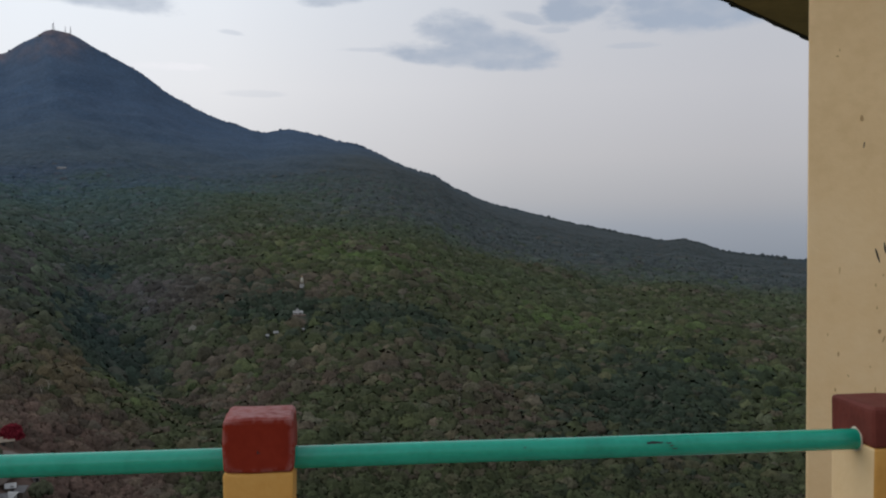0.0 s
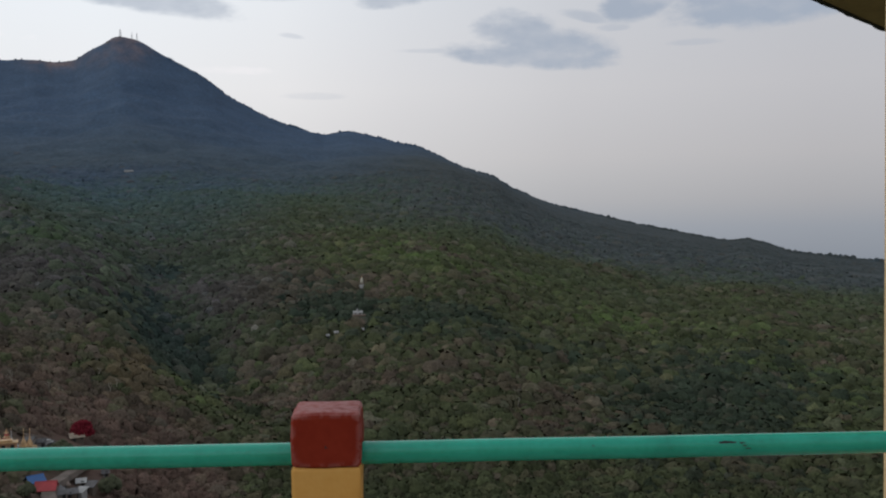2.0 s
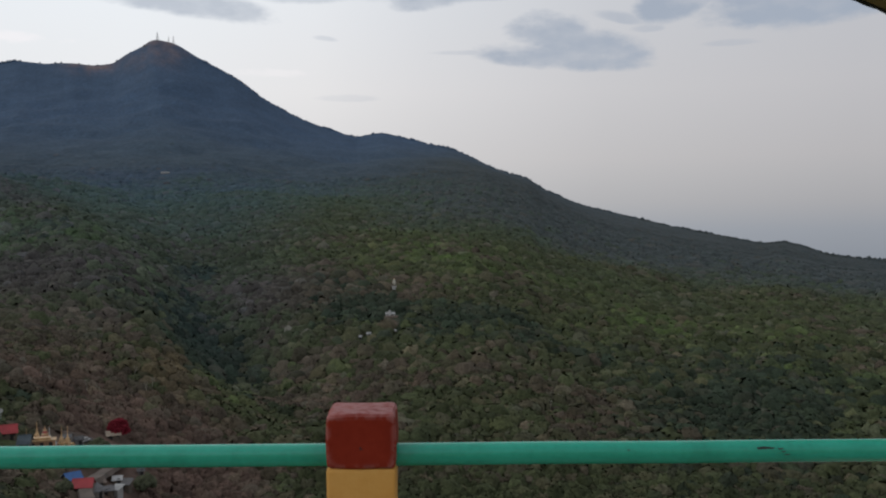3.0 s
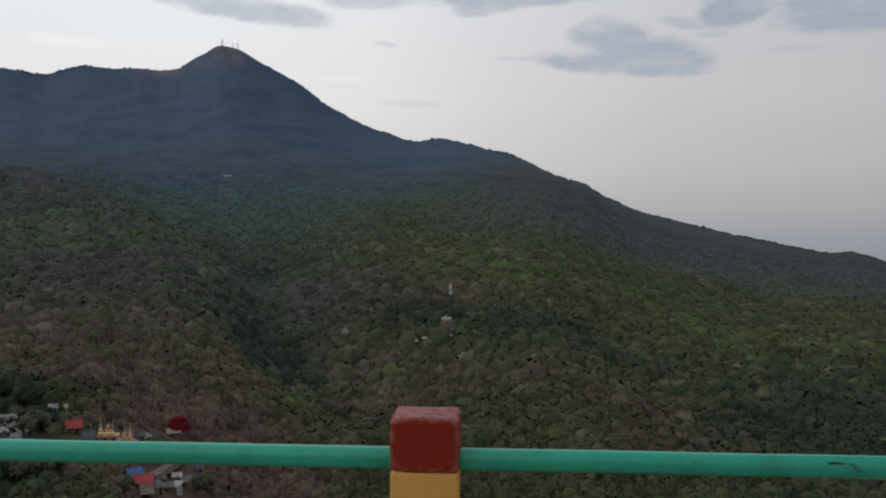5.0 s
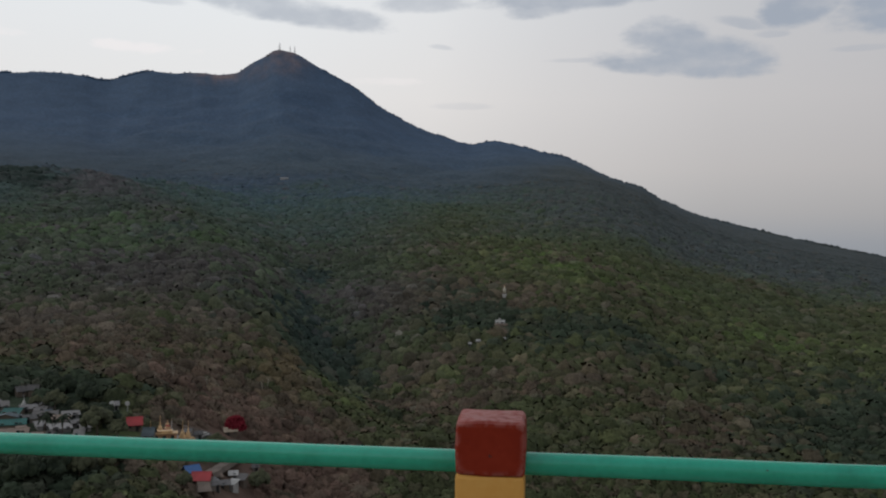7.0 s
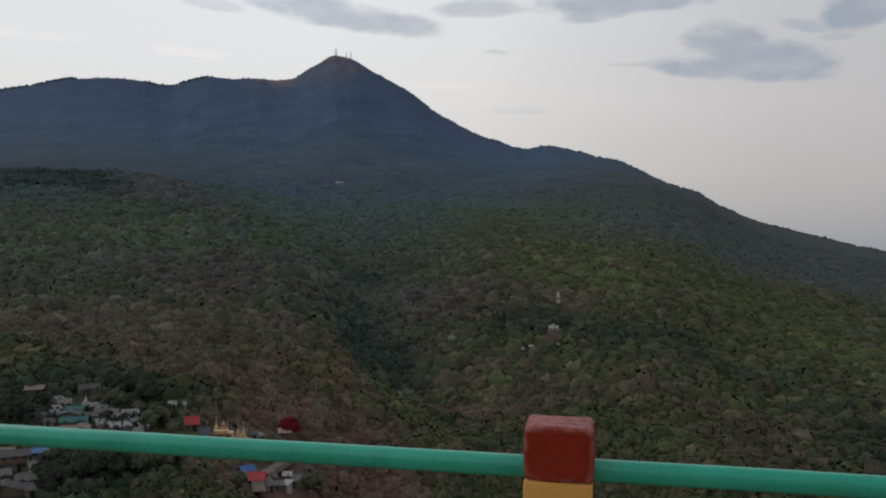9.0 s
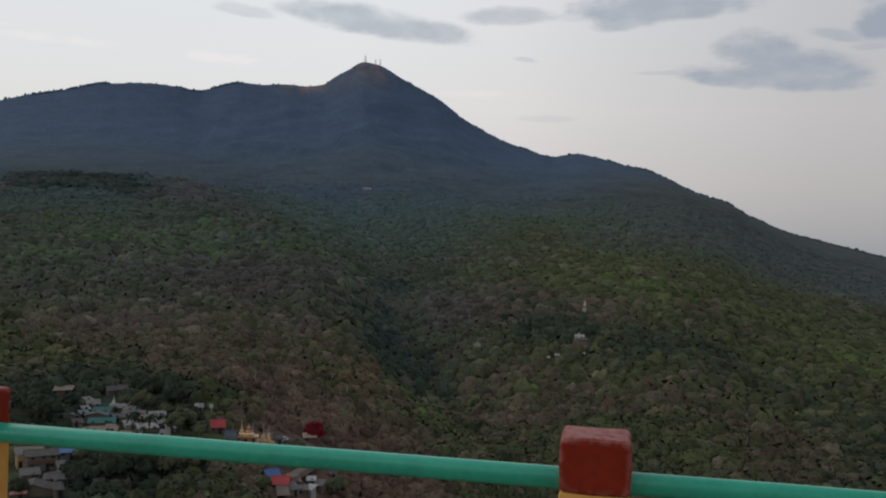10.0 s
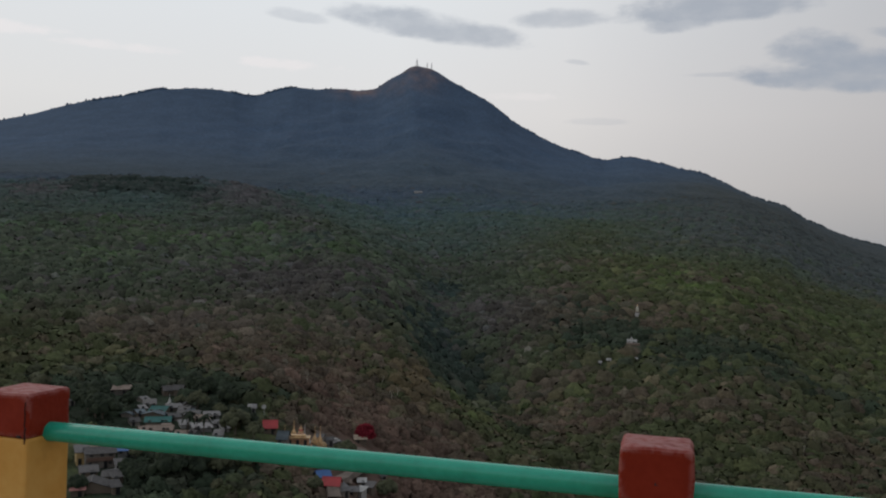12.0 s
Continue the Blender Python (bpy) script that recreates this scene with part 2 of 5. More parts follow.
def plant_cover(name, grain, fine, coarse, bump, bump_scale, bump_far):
    """Leaves and scrub: each plant's stored colour, painted haze included, varied by a coarse and a fine noise in
    metres.
    """
    m = bpy.data.materials.new(name)
    m.use_nodes = True
    n, l = m.node_tree.nodes, m.node_tree.links
    p = n["Principled BSDF"]
    p.inputs["Roughness"].default_value, p.inputs["Specular IOR Level"].default_value = 1.0, 0.1
    own = n.new("ShaderNodeAttribute")
    own.attribute_name = "leaf"
    place = n.new("ShaderNodeNewGeometry")
    last = own.outputs["Color"]
    for scale, depth in ((fine, grain), (coarse, 0.5 * grain)):
        a = n.new("ShaderNodeTexNoise")
        a.inputs["Scale"].default_value, a.inputs["Detail"].default_value = scale, 5
        l.new(place.outputs["Position"], a.inputs["Vector"])
        k = n.new("ShaderNodeMapRange")
        k.inputs["From Min"].default_value, k.inputs["From Max"].default_value = 0.25, 0.75
        k.inputs["To Min"].default_value, k.inputs["To Max"].default_value = 1 - depth, 1 + depth
        l.new(a.outputs["Fac"], k.inputs["Value"])
        x = n.new("ShaderNodeVectorMath")
        x.operation = "SCALE"
        l.new(last, x.inputs[0])
        l.new(k.outputs[0], x.inputs["Scale"])
        last = x.outputs[0]
    l.new(last, p.inputs["Base Color"])
    c = n.new("ShaderNodeTexNoise")
    c.inputs["Scale"].default_value, c.inputs["Detail"].default_value = bump_scale, 5
    l.new(place.outputs["Position"], c.inputs["Vector"])
    r = n.new("ShaderNodeBump")
    r.inputs["Strength"].default_value, r.inputs["Distance"].default_value = bump, bump_far
    l.new(c.outputs["Fac"], r.inputs["Height"])
    l.new(r.outputs[0], p.inputs["Normal"])
    return m


CANOPY = plant_cover("leafy_canopy", 0.42, 0.9, 0.15, 0.75, 0.9, 0.8)
SCRUB = plant_cover("scrub_and_forest_floor", 0.26, 0.11, 0.012, 0.5, 0.08, 7.0)


# ---- building blocks ----
def mesh_object(name, verts, faces, mat, smooth=False):
    me = bpy.data.meshes.new(name)
    me.from_pydata(verts, [], faces)
    me.materials.append(mat)
    if smooth:
        me.polygons.foreach_set("use_smooth", [True] * len(me.polygons))
    me.update()
    return new(name, me)


def part(name, bm, mat, parent=None, label="", smooth=False):
    """Links a bmesh as one mesh object, under a thing or a part."""
    me = bpy.data.meshes.new(name)
    bmesh.ops.recalc_face_normals(bm, faces=bm.faces)
    bm.to_mesh(me)
    bm.free()
    me.materials.append(mat)
    if smooth:
        me.polygons.foreach_set("use_smooth", [True] * len(me.polygons))
    ob = new(name, me)
    if parent:
        ob.parent = parent
    if label:
        ob["label"] = label
    return ob


def thing(name, m, label, category, group="", kind=""):
    ob = new(name)
    ob.matrix_basis = m
    ob.empty_display_size = 0.1
    return tagged(ob, label, category, group, kind)


def box(x0, y0, z0, x1, y1, z1, bevel=0.0, bm=None, segments=2):
    bm = bm or bmesh.new()
    made = bmesh.ops.create_cube(bm, size=1.0, matrix=Matrix.LocRotScale(((x0 + x1) / 2, (y0 + y1) / 2, (z0 + z1) / 2), None, (abs(x1 - x0), abs(y1 - y0), abs(z1 - z0))))
    if bevel:
        edges = {e for v in made["verts"] for e in v.link_edges}
        bmesh.ops.bevel(bm, geom=list(edges), offset=bevel, segments=segments, profile=0.6, affect="EDGES")
    return bm


def rod(a, b, r, sides=16, r2=None, bm=None):
    bm = bm or bmesh.new()
    a, b = Vector(a), Vector(b)
    turn = (b - a).to_track_quat("Z", "Y").to_matrix().to_4x4()
    bmesh.ops.create_cone(bm, cap_ends=True, segments=sides, radius1=r, radius2=r if r2 is None else r2, depth=(b - a).length, matrix=Matrix.Translation((a + b) / 2) @ turn)
    return bm


def lathe(profile, sides=16, bm=None, at=(0, 0, 0)):
    """A turned body from (radius, height) steps."""
    bm = bm or bmesh.new()
    rings = []
    for r, z in profile:
        rings.append([bm.verts.new((at[0] + r * math.cos(2 * math.pi * i / sides), at[1] + r * math.sin(2 * math.pi * i / sides), at[2] + z)) for i in range(sides)])
    for lo, hi in zip(rings, rings[1:]):
        for i in range(sides):
            bm.faces.new((lo[i], lo[(i + 1) % sides], hi[(i + 1) % sides], hi[i]))
    bm.faces.new(rings[0])
    bm.faces.new(rings[-1])
    return bm


# ---- the land ----
CENTRE = (0.1, -2.03, 1.49)
SKYLINE_AZ = [-180, -62, -48, -40.73, -39.28, -37.8, -36.29, -34.74, -32.36, -31.55, -30.7, -29.4, -27.89, -27.54, -26.69, -24.99, -24.47, -22.89, -22.19, -21.31, -20.43, -19.72, -19.12, -18.86, -18.37, -17.46, -17.17, -16.73, -15.78, -15.32, -14.43, -12.22, -11.22, -10.68, -9.79, -8.18, -7.3, -4.75, -4.06, -3.06, -1.28, 0.21, 1.25, 2.67, 3.33, 3.98, 4.46, 4.94, 5.57, 6.2, 6.87, 8.97, 10.04, 14.29, 19.99, 21.34, 22.51, 23.82, 28.65, 38, 58, 180]
SKYLINE_EL = [-1.0, 3.0, 3.97, 6.42, 6.87, 7.43, 7.92, 8.26, 8.96, 8.97, 9.11, 9.17, 9.08, 8.95, 8.9, 9.5, 9.63, 9.55, 9.65, 9.68, 9.61, 9.69, 9.82, 10.07, 10.41, 10.91, 11.19, 11.31, 11.16, 10.96, 10.43, 9.34, 8.68, 8.21, 7.69, 6.86, 6.52, 5.72, 5.9, 6.02, 5.63, 5.23, 5.06, 4.44, 4.05, 3.74, 3.61, 3.4, 3.28, 3.03, 2.52, 1.59, 1.23, 0.19, -0.99, -0.89, -1.16, -1.64, -2.17, -3.0, -3.0, -1.0]
CREST_AZ = [-180, -48, -26, -16, -4, 8, 20, 38, 180]
CREST_R = [3000, 3700, 3900, 3700, 3200, 2700, 2100, 1900, 3000]
SPURS = [  # azimuth, distance, height
    [(-28.6, 1481, 10), (-25.5, 1273, 13), (-22.3, 912, 16), (-19.0, 761, 18), (-17.2, 628, 18), (-16.4, 534, 16), (-15.5, 475, 12), (-14.1, 426, 9), (-12.3, 388, 6)],
]
RAVINES = [  # azimuth, distance, depth
    [(-9.8, 400, 7), (-11.0, 455, 14), (-12.6, 520, 22), (-14.0, 590, 26), (-15.2, 660, 24), (-15.4, 735, 17), (-15.0, 810, 13), (-14.6, 913, 11), (-15.4, 958, 10), (-17.4, 1059, 10), (-19.7, 1131, 10), (-22.0, 1413, 8)],
    [(-14.5, 930, 12), (-15.6, 1108, 12), (-16.9, 1310, 12), (-18.3, 1548, 10), (-19.2, 1777, 6)],
    [(-48.0, 1640, 8), (-36.0, 1640, 8), (-28.0, 1640, 6), (-23.0, 1700, 4)],
]


def polar(az, r):
    a = np.radians(az)
    return CENTRE[0] + r * np.sin(a), CENTRE[1] + r * np.cos(a)


def rough_field(x, y, size):
    """Rolling relief between -1 and 1 with a typical width of so many metres."""
    k, total = 2 * math.pi / size, 0.0
    for i, (w, turn) in enumerate(((1.0, 0.4), (0.8, 1.7), (0.6, 2.9), (0.5, 0.9), (0.4, 2.2), (0.3, 1.2))):
        f = k * (0.7 + 0.45 * i)
        u, v = x * math.cos(turn) + y * math.sin(turn), -x * math.sin(turn) + y * math.cos(turn)
        total = total + w * np.sin(f * u + 1.3 * i + 1.1 * np.sin(f * 0.6 * v + 2.1 * i))
    return total / 2.2


def smooth01(v):
    v = np.clip(v, 0, 1)
    return v * v * (3 - 2 * v)


def ravine_depth(x, y, widen=1.0, paths=RAVINES):
    cut = np.zeros(np.shape(x))
    for path in paths:
        for (a1, r1, d1), (a2, r2, d2) in zip(path, path[1:]):
            x1, y1 = polar(a1, r1)
            x2, y2 = polar(a2, r2)
            s = np.clip(((x - x1) * (x2 - x1) + (y - y1) * (y2 - y1)) / ((x2 - x1) ** 2 + (y2 - y1) ** 2), 0, 1)
            away = np.hypot(x - x1 - s * (x2 - x1), y - y1 - s * (y2 - y1))
            cut = np.maximum(cut, (d1 + s * (d2 - d1)) * np.exp(-(away / (widen * (20 + 0.032 * (r1 + s * (r2 - r1))))) ** 2))
    return cut


def ground(x, y):
    """The height of the land."""
    x, y = np.asarray(x, float), np.asarray(y, float)
    dx, dy = x - CENTRE[0], y - CENTRE[1]
    r = np.maximum(np.hypot(dx, dy), 0.5)
    az = np.degrees(np.arctan2(dx, dy))
    top = (np.interp(az - 0.2, SKYLINE_AZ, SKYLINE_EL) + 2 * np.interp(az, SKYLINE_AZ, SKYLINE_EL) + np.interp(az + 0.2, SKYLINE_AZ, SKYLINE_EL)) / 4
    crest = np.interp(az, CREST_AZ, CREST_R)
    foot = np.minimum(top - 0.6, 3.4)
    r0 = 200 + 90 * smooth01((az + 26.4) / 14)
    u = np.log(r / r0) / np.log(np.minimum(crest, 2300) / r0)
    el = foot - (foot + 17.0) * np.power(np.clip(1 - u, 0, 1), 1.8)
    el = np.where(u < 0, -17.0 - 40 * np.power(np.clip(1 - r / r0, 0, 1), 1.5), el)
    el = el + np.maximum(top - foot, 0) * np.power(np.clip((r - 1700) / (crest - 1700), 0, 1), 1.25)
    z = CENTRE[2] + r * np.tan(np.radians(el))
    inside = smooth01((r - 300) / 500) * smooth01((crest - r) / 1000) * (1 - 0.7 * smooth01((-24 - az) / 5))
    z = z + inside * (0.004 * r * rough_field(x, y, 520) + 0.0025 * r * rough_field(x + 900, y, 190))
    gully = rough_field(az * 75, r * 0.22, 300) + 0.5 * rough_field(az * 75 + 400, r * 0.3, 110)
    z = z + 1.3 * gully * smooth01((r - 1900) / 500) * smooth01((crest - r) / 260)
    z = z + 31 * np.exp(-((az + 33.2) / 8.5) ** 2 - ((r - 1450) / 200) ** 2) * (r > 500)  # a wooded knoll before the mountain
    z = z + ravine_depth(x, y, 1.15, SPURS) * (1 - 0.9 * np.exp(-((az + 20.5) / 4.5) ** 4 - ((r - 290) / 80) ** 4)) - ravine_depth(x, y)
    back = np.clip(r - crest, 0, None)
    z = np.where(r > crest, CENTRE[2] + crest * np.tan(np.radians(top)) - 0.22 * back, z)
    return np.where(r < 60, np.minimum(z, -4.0 - 0.25 * r), z)


# the far green, slate and blue tones carry distance haze painted in
OLIVE, YELLOWISH, DRY, EVERGREEN, HAZE_GREEN, HAZE_SLATE, HAZE_BLUE, SUMMIT = (np.array(c) for c in (
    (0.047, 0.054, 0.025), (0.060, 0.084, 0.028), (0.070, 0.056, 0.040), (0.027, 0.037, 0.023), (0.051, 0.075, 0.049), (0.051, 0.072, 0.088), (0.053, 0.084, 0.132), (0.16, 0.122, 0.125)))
FAR_BLUEGREY, RUSSET, BLEACHED, MAUVE, TAWNY, HAZY_BROWN = (np.array(c) for c in ((0.052, 0.061, 0.060), (0.087, 0.056, 0.043), (0.115, 0.108, 0.080), (0.056, 0.0465, 0.030), (0.105, 0.080, 0.044), (0.079, 0.067, 0.050)))


def spot(az, r, a0, r0, wa, wr):
    """A soft patch of the slopes, round an azimuth and a distance."""
    return np.exp(-((az - a0) / wa) ** 2 - ((r - r0) / wr) ** 2)


def cover_fields(x, y, r, az):
    """How dry, how dark green and how yellow-green the plant cover is, and the distance that sets the haze."""
    ragged = rough_field(x + 300, y - 200, 260) * 0.55 + rough_field(x, y + 70, 85) * 0.5
    dry = ragged - 0.25 + 1.3 * spot(az, r, -30, 510, 6, 75) + 1.4 * spot(az, r, -24, 440, 7, 90) + 1.0 * spot(az, r, -22.5, 680, 5.5, 105)
    dry = dry + 1.6 * spot(az, r, -8.5, 715, 4.5, 95) + 0.8 * spot(az, r, -4.5, 700, 4, 70) + 0.7 * spot(az, r, -9, 520, 3.5, 60) + 1.0 * spot(az, r, -5, 430, 7, 55) + 0.6 * spot(az, r, 8, 390, 6, 50)
    dry = dry + 0.4 * spot(az, r, 12, 520, 5, 50) + 1.1 * spot(az, r, -15.8, 470, 2.4, 60) + 1.8 * spot(az, r, -19, 350, 5, 75) + 1.1 * spot(az, r, -13.5, 340, 4, 60) + 1.1 * spot(az, r, -15, 255, 7, 60) + 0.6 * spot(az, r, -3, 320, 8, 50)
    dark_green = ravine_depth(x, y, 0.55) / 22 * (1 - 0.35 * smooth01((r - 600) / 140)) * (1 - smooth01((r - 850) / 600)) * (0.85 + 0.3 * rough_field(x, y, 70)) + 1.1 * spot(az, r, -14.9, 530, 2.0, 60) + 0.8 * spot(az, r, -14.7, 840, 1.5, 50) + 0.6 * spot(az, r, -6.2, 740, 2.6, 34) + 0.75 * spot(az, r, -5.6, 640, 2.6, 62) + 0.95 * spot(az, r, -32, 325, 7, 75)
    dark_green = dark_green + 1.3 * spot(az, r, -31, 236, 5, 28) + 0.9 * spot(az, r, -33, 345, 5, 45) + 0.9 * spot(az, r, -29.4, 1290, 1.8, 45) + 2.2 * np.exp(-((az + 33.6) / 3.9) ** 4 - ((r - 1375) / 85) ** 4) * (0.8 + 0.4 * rough_field(x, y, 120))
    dark_green = dark_green + (spot(az, r, -2.6, 645, 2.6, 48) + spot(az, r, 1.0, 622, 3.0, 34) + 0.9 * spot(az, r, 4.8, 598, 3.2, 42) + 0.6 * spot(az, r, 9, 560, 3, 40) + 0.45 * spot(az, r, 0, 556, 7, 32)) * (0.95 + 0.45 * rough_field(x + 40, y, 75))
    dark_green = dark_green + 0.62 * spot(az, r, 17, 420, 7, 160) + 0.58 * spot(az, r, 22, 540, 7, 180) + 0.6 * spot(az, r, -22.5, 850, 2.5, 60) + 0.5 * spot(az, r, -19, 560, 2, 50)
    fresh = rough_field(x - 150, y + 400, 240) * 0.8 - 0.2 + 0.7 * spot(az, r, 3, 725, 4.5, 48) + 0.4 * spot(az, r, -1.5, 790, 4, 60) + 0.6 * spot(az, r, -1, 900, 7, 100) + 0.3 * spot(az, r, 10, 790, 10, 130) + 1.2 * spot(az, r, -32, 900, 7, 230) + 0.8 * spot(az, r, -26, 1000, 3, 90) + 0.7 * spot(az, r, -16, 520, 2.4, 80) + 0.25 * spot(az, r, 18, 650, 6, 200)
    # distance from the viewpoint, made uneven; sets the haze blends
    up = r + 120 * rough_field(x, y, 300) + 300 * smooth01((-23 - az) / 5) * smooth01((r - 1250) / 300)
    return dry, dark_green, fresh, up


def hazed_leaf_colour(x, y, stray):
    """The colour of the plants at a place, distance haze painted in; stray is each plant's own departure from its
    neighbours.
    """
    r, az = np.hypot(x - CENTRE[0], y - CENTRE[1]), np.degrees(np.arctan2(x - CENTRE[0], y - CENTRE[1]))
    dry, dark_green, fresh, up = cover_fields(x, y, r, az)
    c = np.broadcast_to(OLIVE, np.shape(x) + (3,))

    def blend(c, to, k):
        return c + (to - c) * smooth01(k)[..., None]
    c = blend(c, YELLOWISH, (fresh + 0.7 * stray - 0.1) / 1.2)
    c = blend(c, DRY, (dry + 0.5 * np.roll(stray, 7) - 0.22) / 1.1)
    c = blend(c, RUSSET, np.minimum(dry - 0.4, (480 - r) / 120) * 0.8 + 0.3 * stray)
    c = blend(c, TAWNY, 1.1 * spot(az, r, -16.2, 455, 1.8, 50) + 0.3 * stray - 0.1)
    c = blend(c, MAUVE, 0.95 * spot(az, r, -22.5, 660, 5.0, 115) + 0.5 * spot(az, r, -26, 690, 3.5, 110) + 1.2 * spot(az, r, -8.2, 700, 3.6, 95) + 0.3 * np.roll(stray, 5) - 0.1)
    c = blend(c, BLEACHED, np.minimum((np.roll(stray, 29) - 1.75) * 3, 0.45) * (r < 1200) * (r > 330))
    # plants farther off fade to grey-green, then slate: painted haze
    c = blend(c, HAZE_GREEN, (up + 60 * stray - 850) / 700)
    c = blend(c, HAZE_SLATE, (up + 60 * stray - 1350) / 650)
    c = blend(c, EVERGREEN, (dark_green + 0.2 * np.roll(stray, 13) - 0.35) / 0.5)
    # far slopes on the right turn blue-grey
    c = blend(c, FAR_BLUEGREY, np.minimum((az + 7) / 8, np.minimum((r - 980) / 260, (3300 - r) / 900)) * (0.7 + 0.2 * stray))
    # purple-brown ridge patches with the haze over them put into the colour
    c = blend(c, HAZY_BROWN, 0.85 * spot(az, r, -26.8, 1330, 2.6, 150) + 0.7 * spot(az, r, -39, 1350, 2.2, 110) + 0.5 * spot(az, r, -23.5, 1080, 1.8, 110) + 0.2 * stray)
    c = blend(c, np.array((0.12, 0.075, 0.055)), 1.1 * spot(az, r, -2.65, 595, 0.45, 16))  # a bare bank below the temple
    # left slopes turn bluer with distance: haze put into the leaf colour
    haze_shift = smooth01((-4 - az) / 9) * smooth01((r - 420) / 260) * (1 - smooth01((r - 1500) / 600))
    c = c * (1 + haze_shift[..., None] * np.array([-0.12, -0.03, 0.35]))
    # far left slopes also a little darker
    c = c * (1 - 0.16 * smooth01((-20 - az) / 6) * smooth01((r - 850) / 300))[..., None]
    # the mountain's blue is distance haze put into the plant colour
    c = blend(c, HAZE_BLUE, (r + 40 * stray - 1800 - 700 * smooth01((az + 4) / 10)) / 1300)
    grass = spot(az, r, -20.4, 3790, 1.5, 150) + 0.75 * spot(az, r, -16.6, 3640, 1.7, 260)
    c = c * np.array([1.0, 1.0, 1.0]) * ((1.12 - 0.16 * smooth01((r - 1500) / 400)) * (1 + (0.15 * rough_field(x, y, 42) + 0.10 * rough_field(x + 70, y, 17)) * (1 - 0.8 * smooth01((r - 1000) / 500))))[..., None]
    return blend(c, SUMMIT, grass * (0.75 + 0.4 * rough_field(x, y, 140) + 0.25 * rough_field(x, y, 50)))


def give_leaf(me, colours):
    """Stores each point's plant colour, painted haze included, on its mesh."""
    a = me.attributes.new("leaf", "FLOAT_COLOR", "POINT")
    full = np.ones((len(colours), 4), np.float32)
    full[:, :3] = colours
    a.data.foreach_set("color", full.ravel())


azs = np.concatenate([np.arange(-180, -46, 4.0), np.arange(-46, 42, 0.14), np.linspace(42, 180, 36)])
rs = np.concatenate([[0.5, 4], np.geomspace(9, 150, 14), np.geomspace(170, 4200, 250), [4500, 5000, 6000, 8000]])
brink = np.interp(azs, CREST_AZ, CREST_R)[None, :] + np.array([-45, -28, -14, -5, 0, 6, 16])[:, None]
RR = np.sort(np.concatenate([np.repeat(rs[:, None], len(azs), 1), brink]), axis=0)
AZ = np.repeat(azs[None, :], len(RR), 0)
GX, GY = polar(AZ, RR)
GZ = ground(GX, GY)
nr, na = RR.shape
idx = np.arange(na * nr).reshape(nr, na)
quads = np.stack([idx[:-1, :-1], idx[:-1, 1:], idx[1:, 1:], idx[1:, :-1]], -1).reshape(-1, 4)
land = mesh_object("ground", np.stack([GX, GY, GZ], -1).reshape(-1, 3).tolist(), quads[:, ::-1].tolist(), SCRUB, True)
tagged(land, "wooded volcanic slopes with ravines rising to a peak", "mountain", kind="structure")
give_leaf(land.data, hazed_leaf_colour(GX.ravel(), GY.ravel(), np.random.default_rng(2).normal(0, 0.5, GX.size)))
# ---- the balcony ----
POST, TOP, RAIL_Z, RAIL_R = 0.15, 1.087, 0.981, 0.0253
LEFT, RIGHT = -1.604, 1.491


def worn(bm, amount, seed):
    """Uneven hand-plastered faces."""
    for v in bm.verts:
        v.co += noise.noise_vector(v.co * 14 + Vector((seed, seed * 2, 0))) * amount
    return bm


def railing_post(x, label, seed, side=YELLOW, cap=0.121, top=RED):
    t = thing("railing_post", pose(x, 0, 0), label, "post", "posts of the balcony railing")
    h = POST / 2
    bm = box(-h, -h, 0, h, h, TOP - cap + 0.002, 0.008)
    bmesh.ops.subdivide_edges(bm, edges=[e for e in bm.edges if e.calc_length() > 0.3], cuts=10)
    shaft = part("shaft", worn(bm, 0.002, seed), YELLOW, t)
    if side is not YELLOW:  # the face towards the pipe was limewashed with the column
        shaft.data.materials.append(side)
        for f in shaft.data.polygons:
            if f.normal.x < -0.8:
                f.material_index = 1
    bm = box(-h - 0.0015, -h - 0.0015, TOP - cap, h + 0.0015, h + 0.0015, TOP, 0.014, segments=3)
    bmesh.ops.subdivide_edges(bm, edges=[e for e in bm.edges if e.calc_length() > 0.06], cuts=7, use_grid_fill=True)
    part("cap", worn(bm, 0.004, seed + 3), top, t, "worn dark red painted cap")
    return t


def handrail(x0, x1, label):
    t = thing("handrail", pose(x0, 0, RAIL_Z), label, "handrail", "rails of the balcony")
    long = x1 - x0
    steps = [0.0, 0.001, 0.004] + [long * k / 24 for k in range(1, 24)] + [long - 0.004, long - 0.001, long]
    bm = lathe([(RAIL_R, z) for z in steps], 32)
    for v in bm.verts:  # a hand-brushed pipe, a hair out of true
        sag = 0.0012 * noise.noise(Vector((v.co.z * 3.1 + x0 * 7, 2.0, 0)))
        v.co = Vector((v.co.z, v.co.x, v.co.y + sag))
    pipe = part("pipe", bm, TEAL, t)
    for p in pipe.data.polygons:
        p.use_smooth = len(p.vertices) == 4
    return t


floor = part("floor", box(1.45, 0.142, -0.18, 4.0, 1.60, 0.0, bm=box(-4.0, -4.5, -0.18, 4.0, 0.14, 0.0)), CONCRETE)
tagged(floor, "plain grey concrete balcony floor slab", "floor", kind="structure")
plinth = part("wall_plinth", box(-3.6, -4.4, -14.0, 3.6, -0.2, -0.182), CONCRETE)
tagged(plinth, "plain concrete wall under the balcony", "wall", kind="structure")
# added out of view, keeps the open sky out of the rail's reflections
back_wall = part("wall_back", box(-4.0, -4.75, 0.0, 4.0, -4.503, 2.7), CREAM)
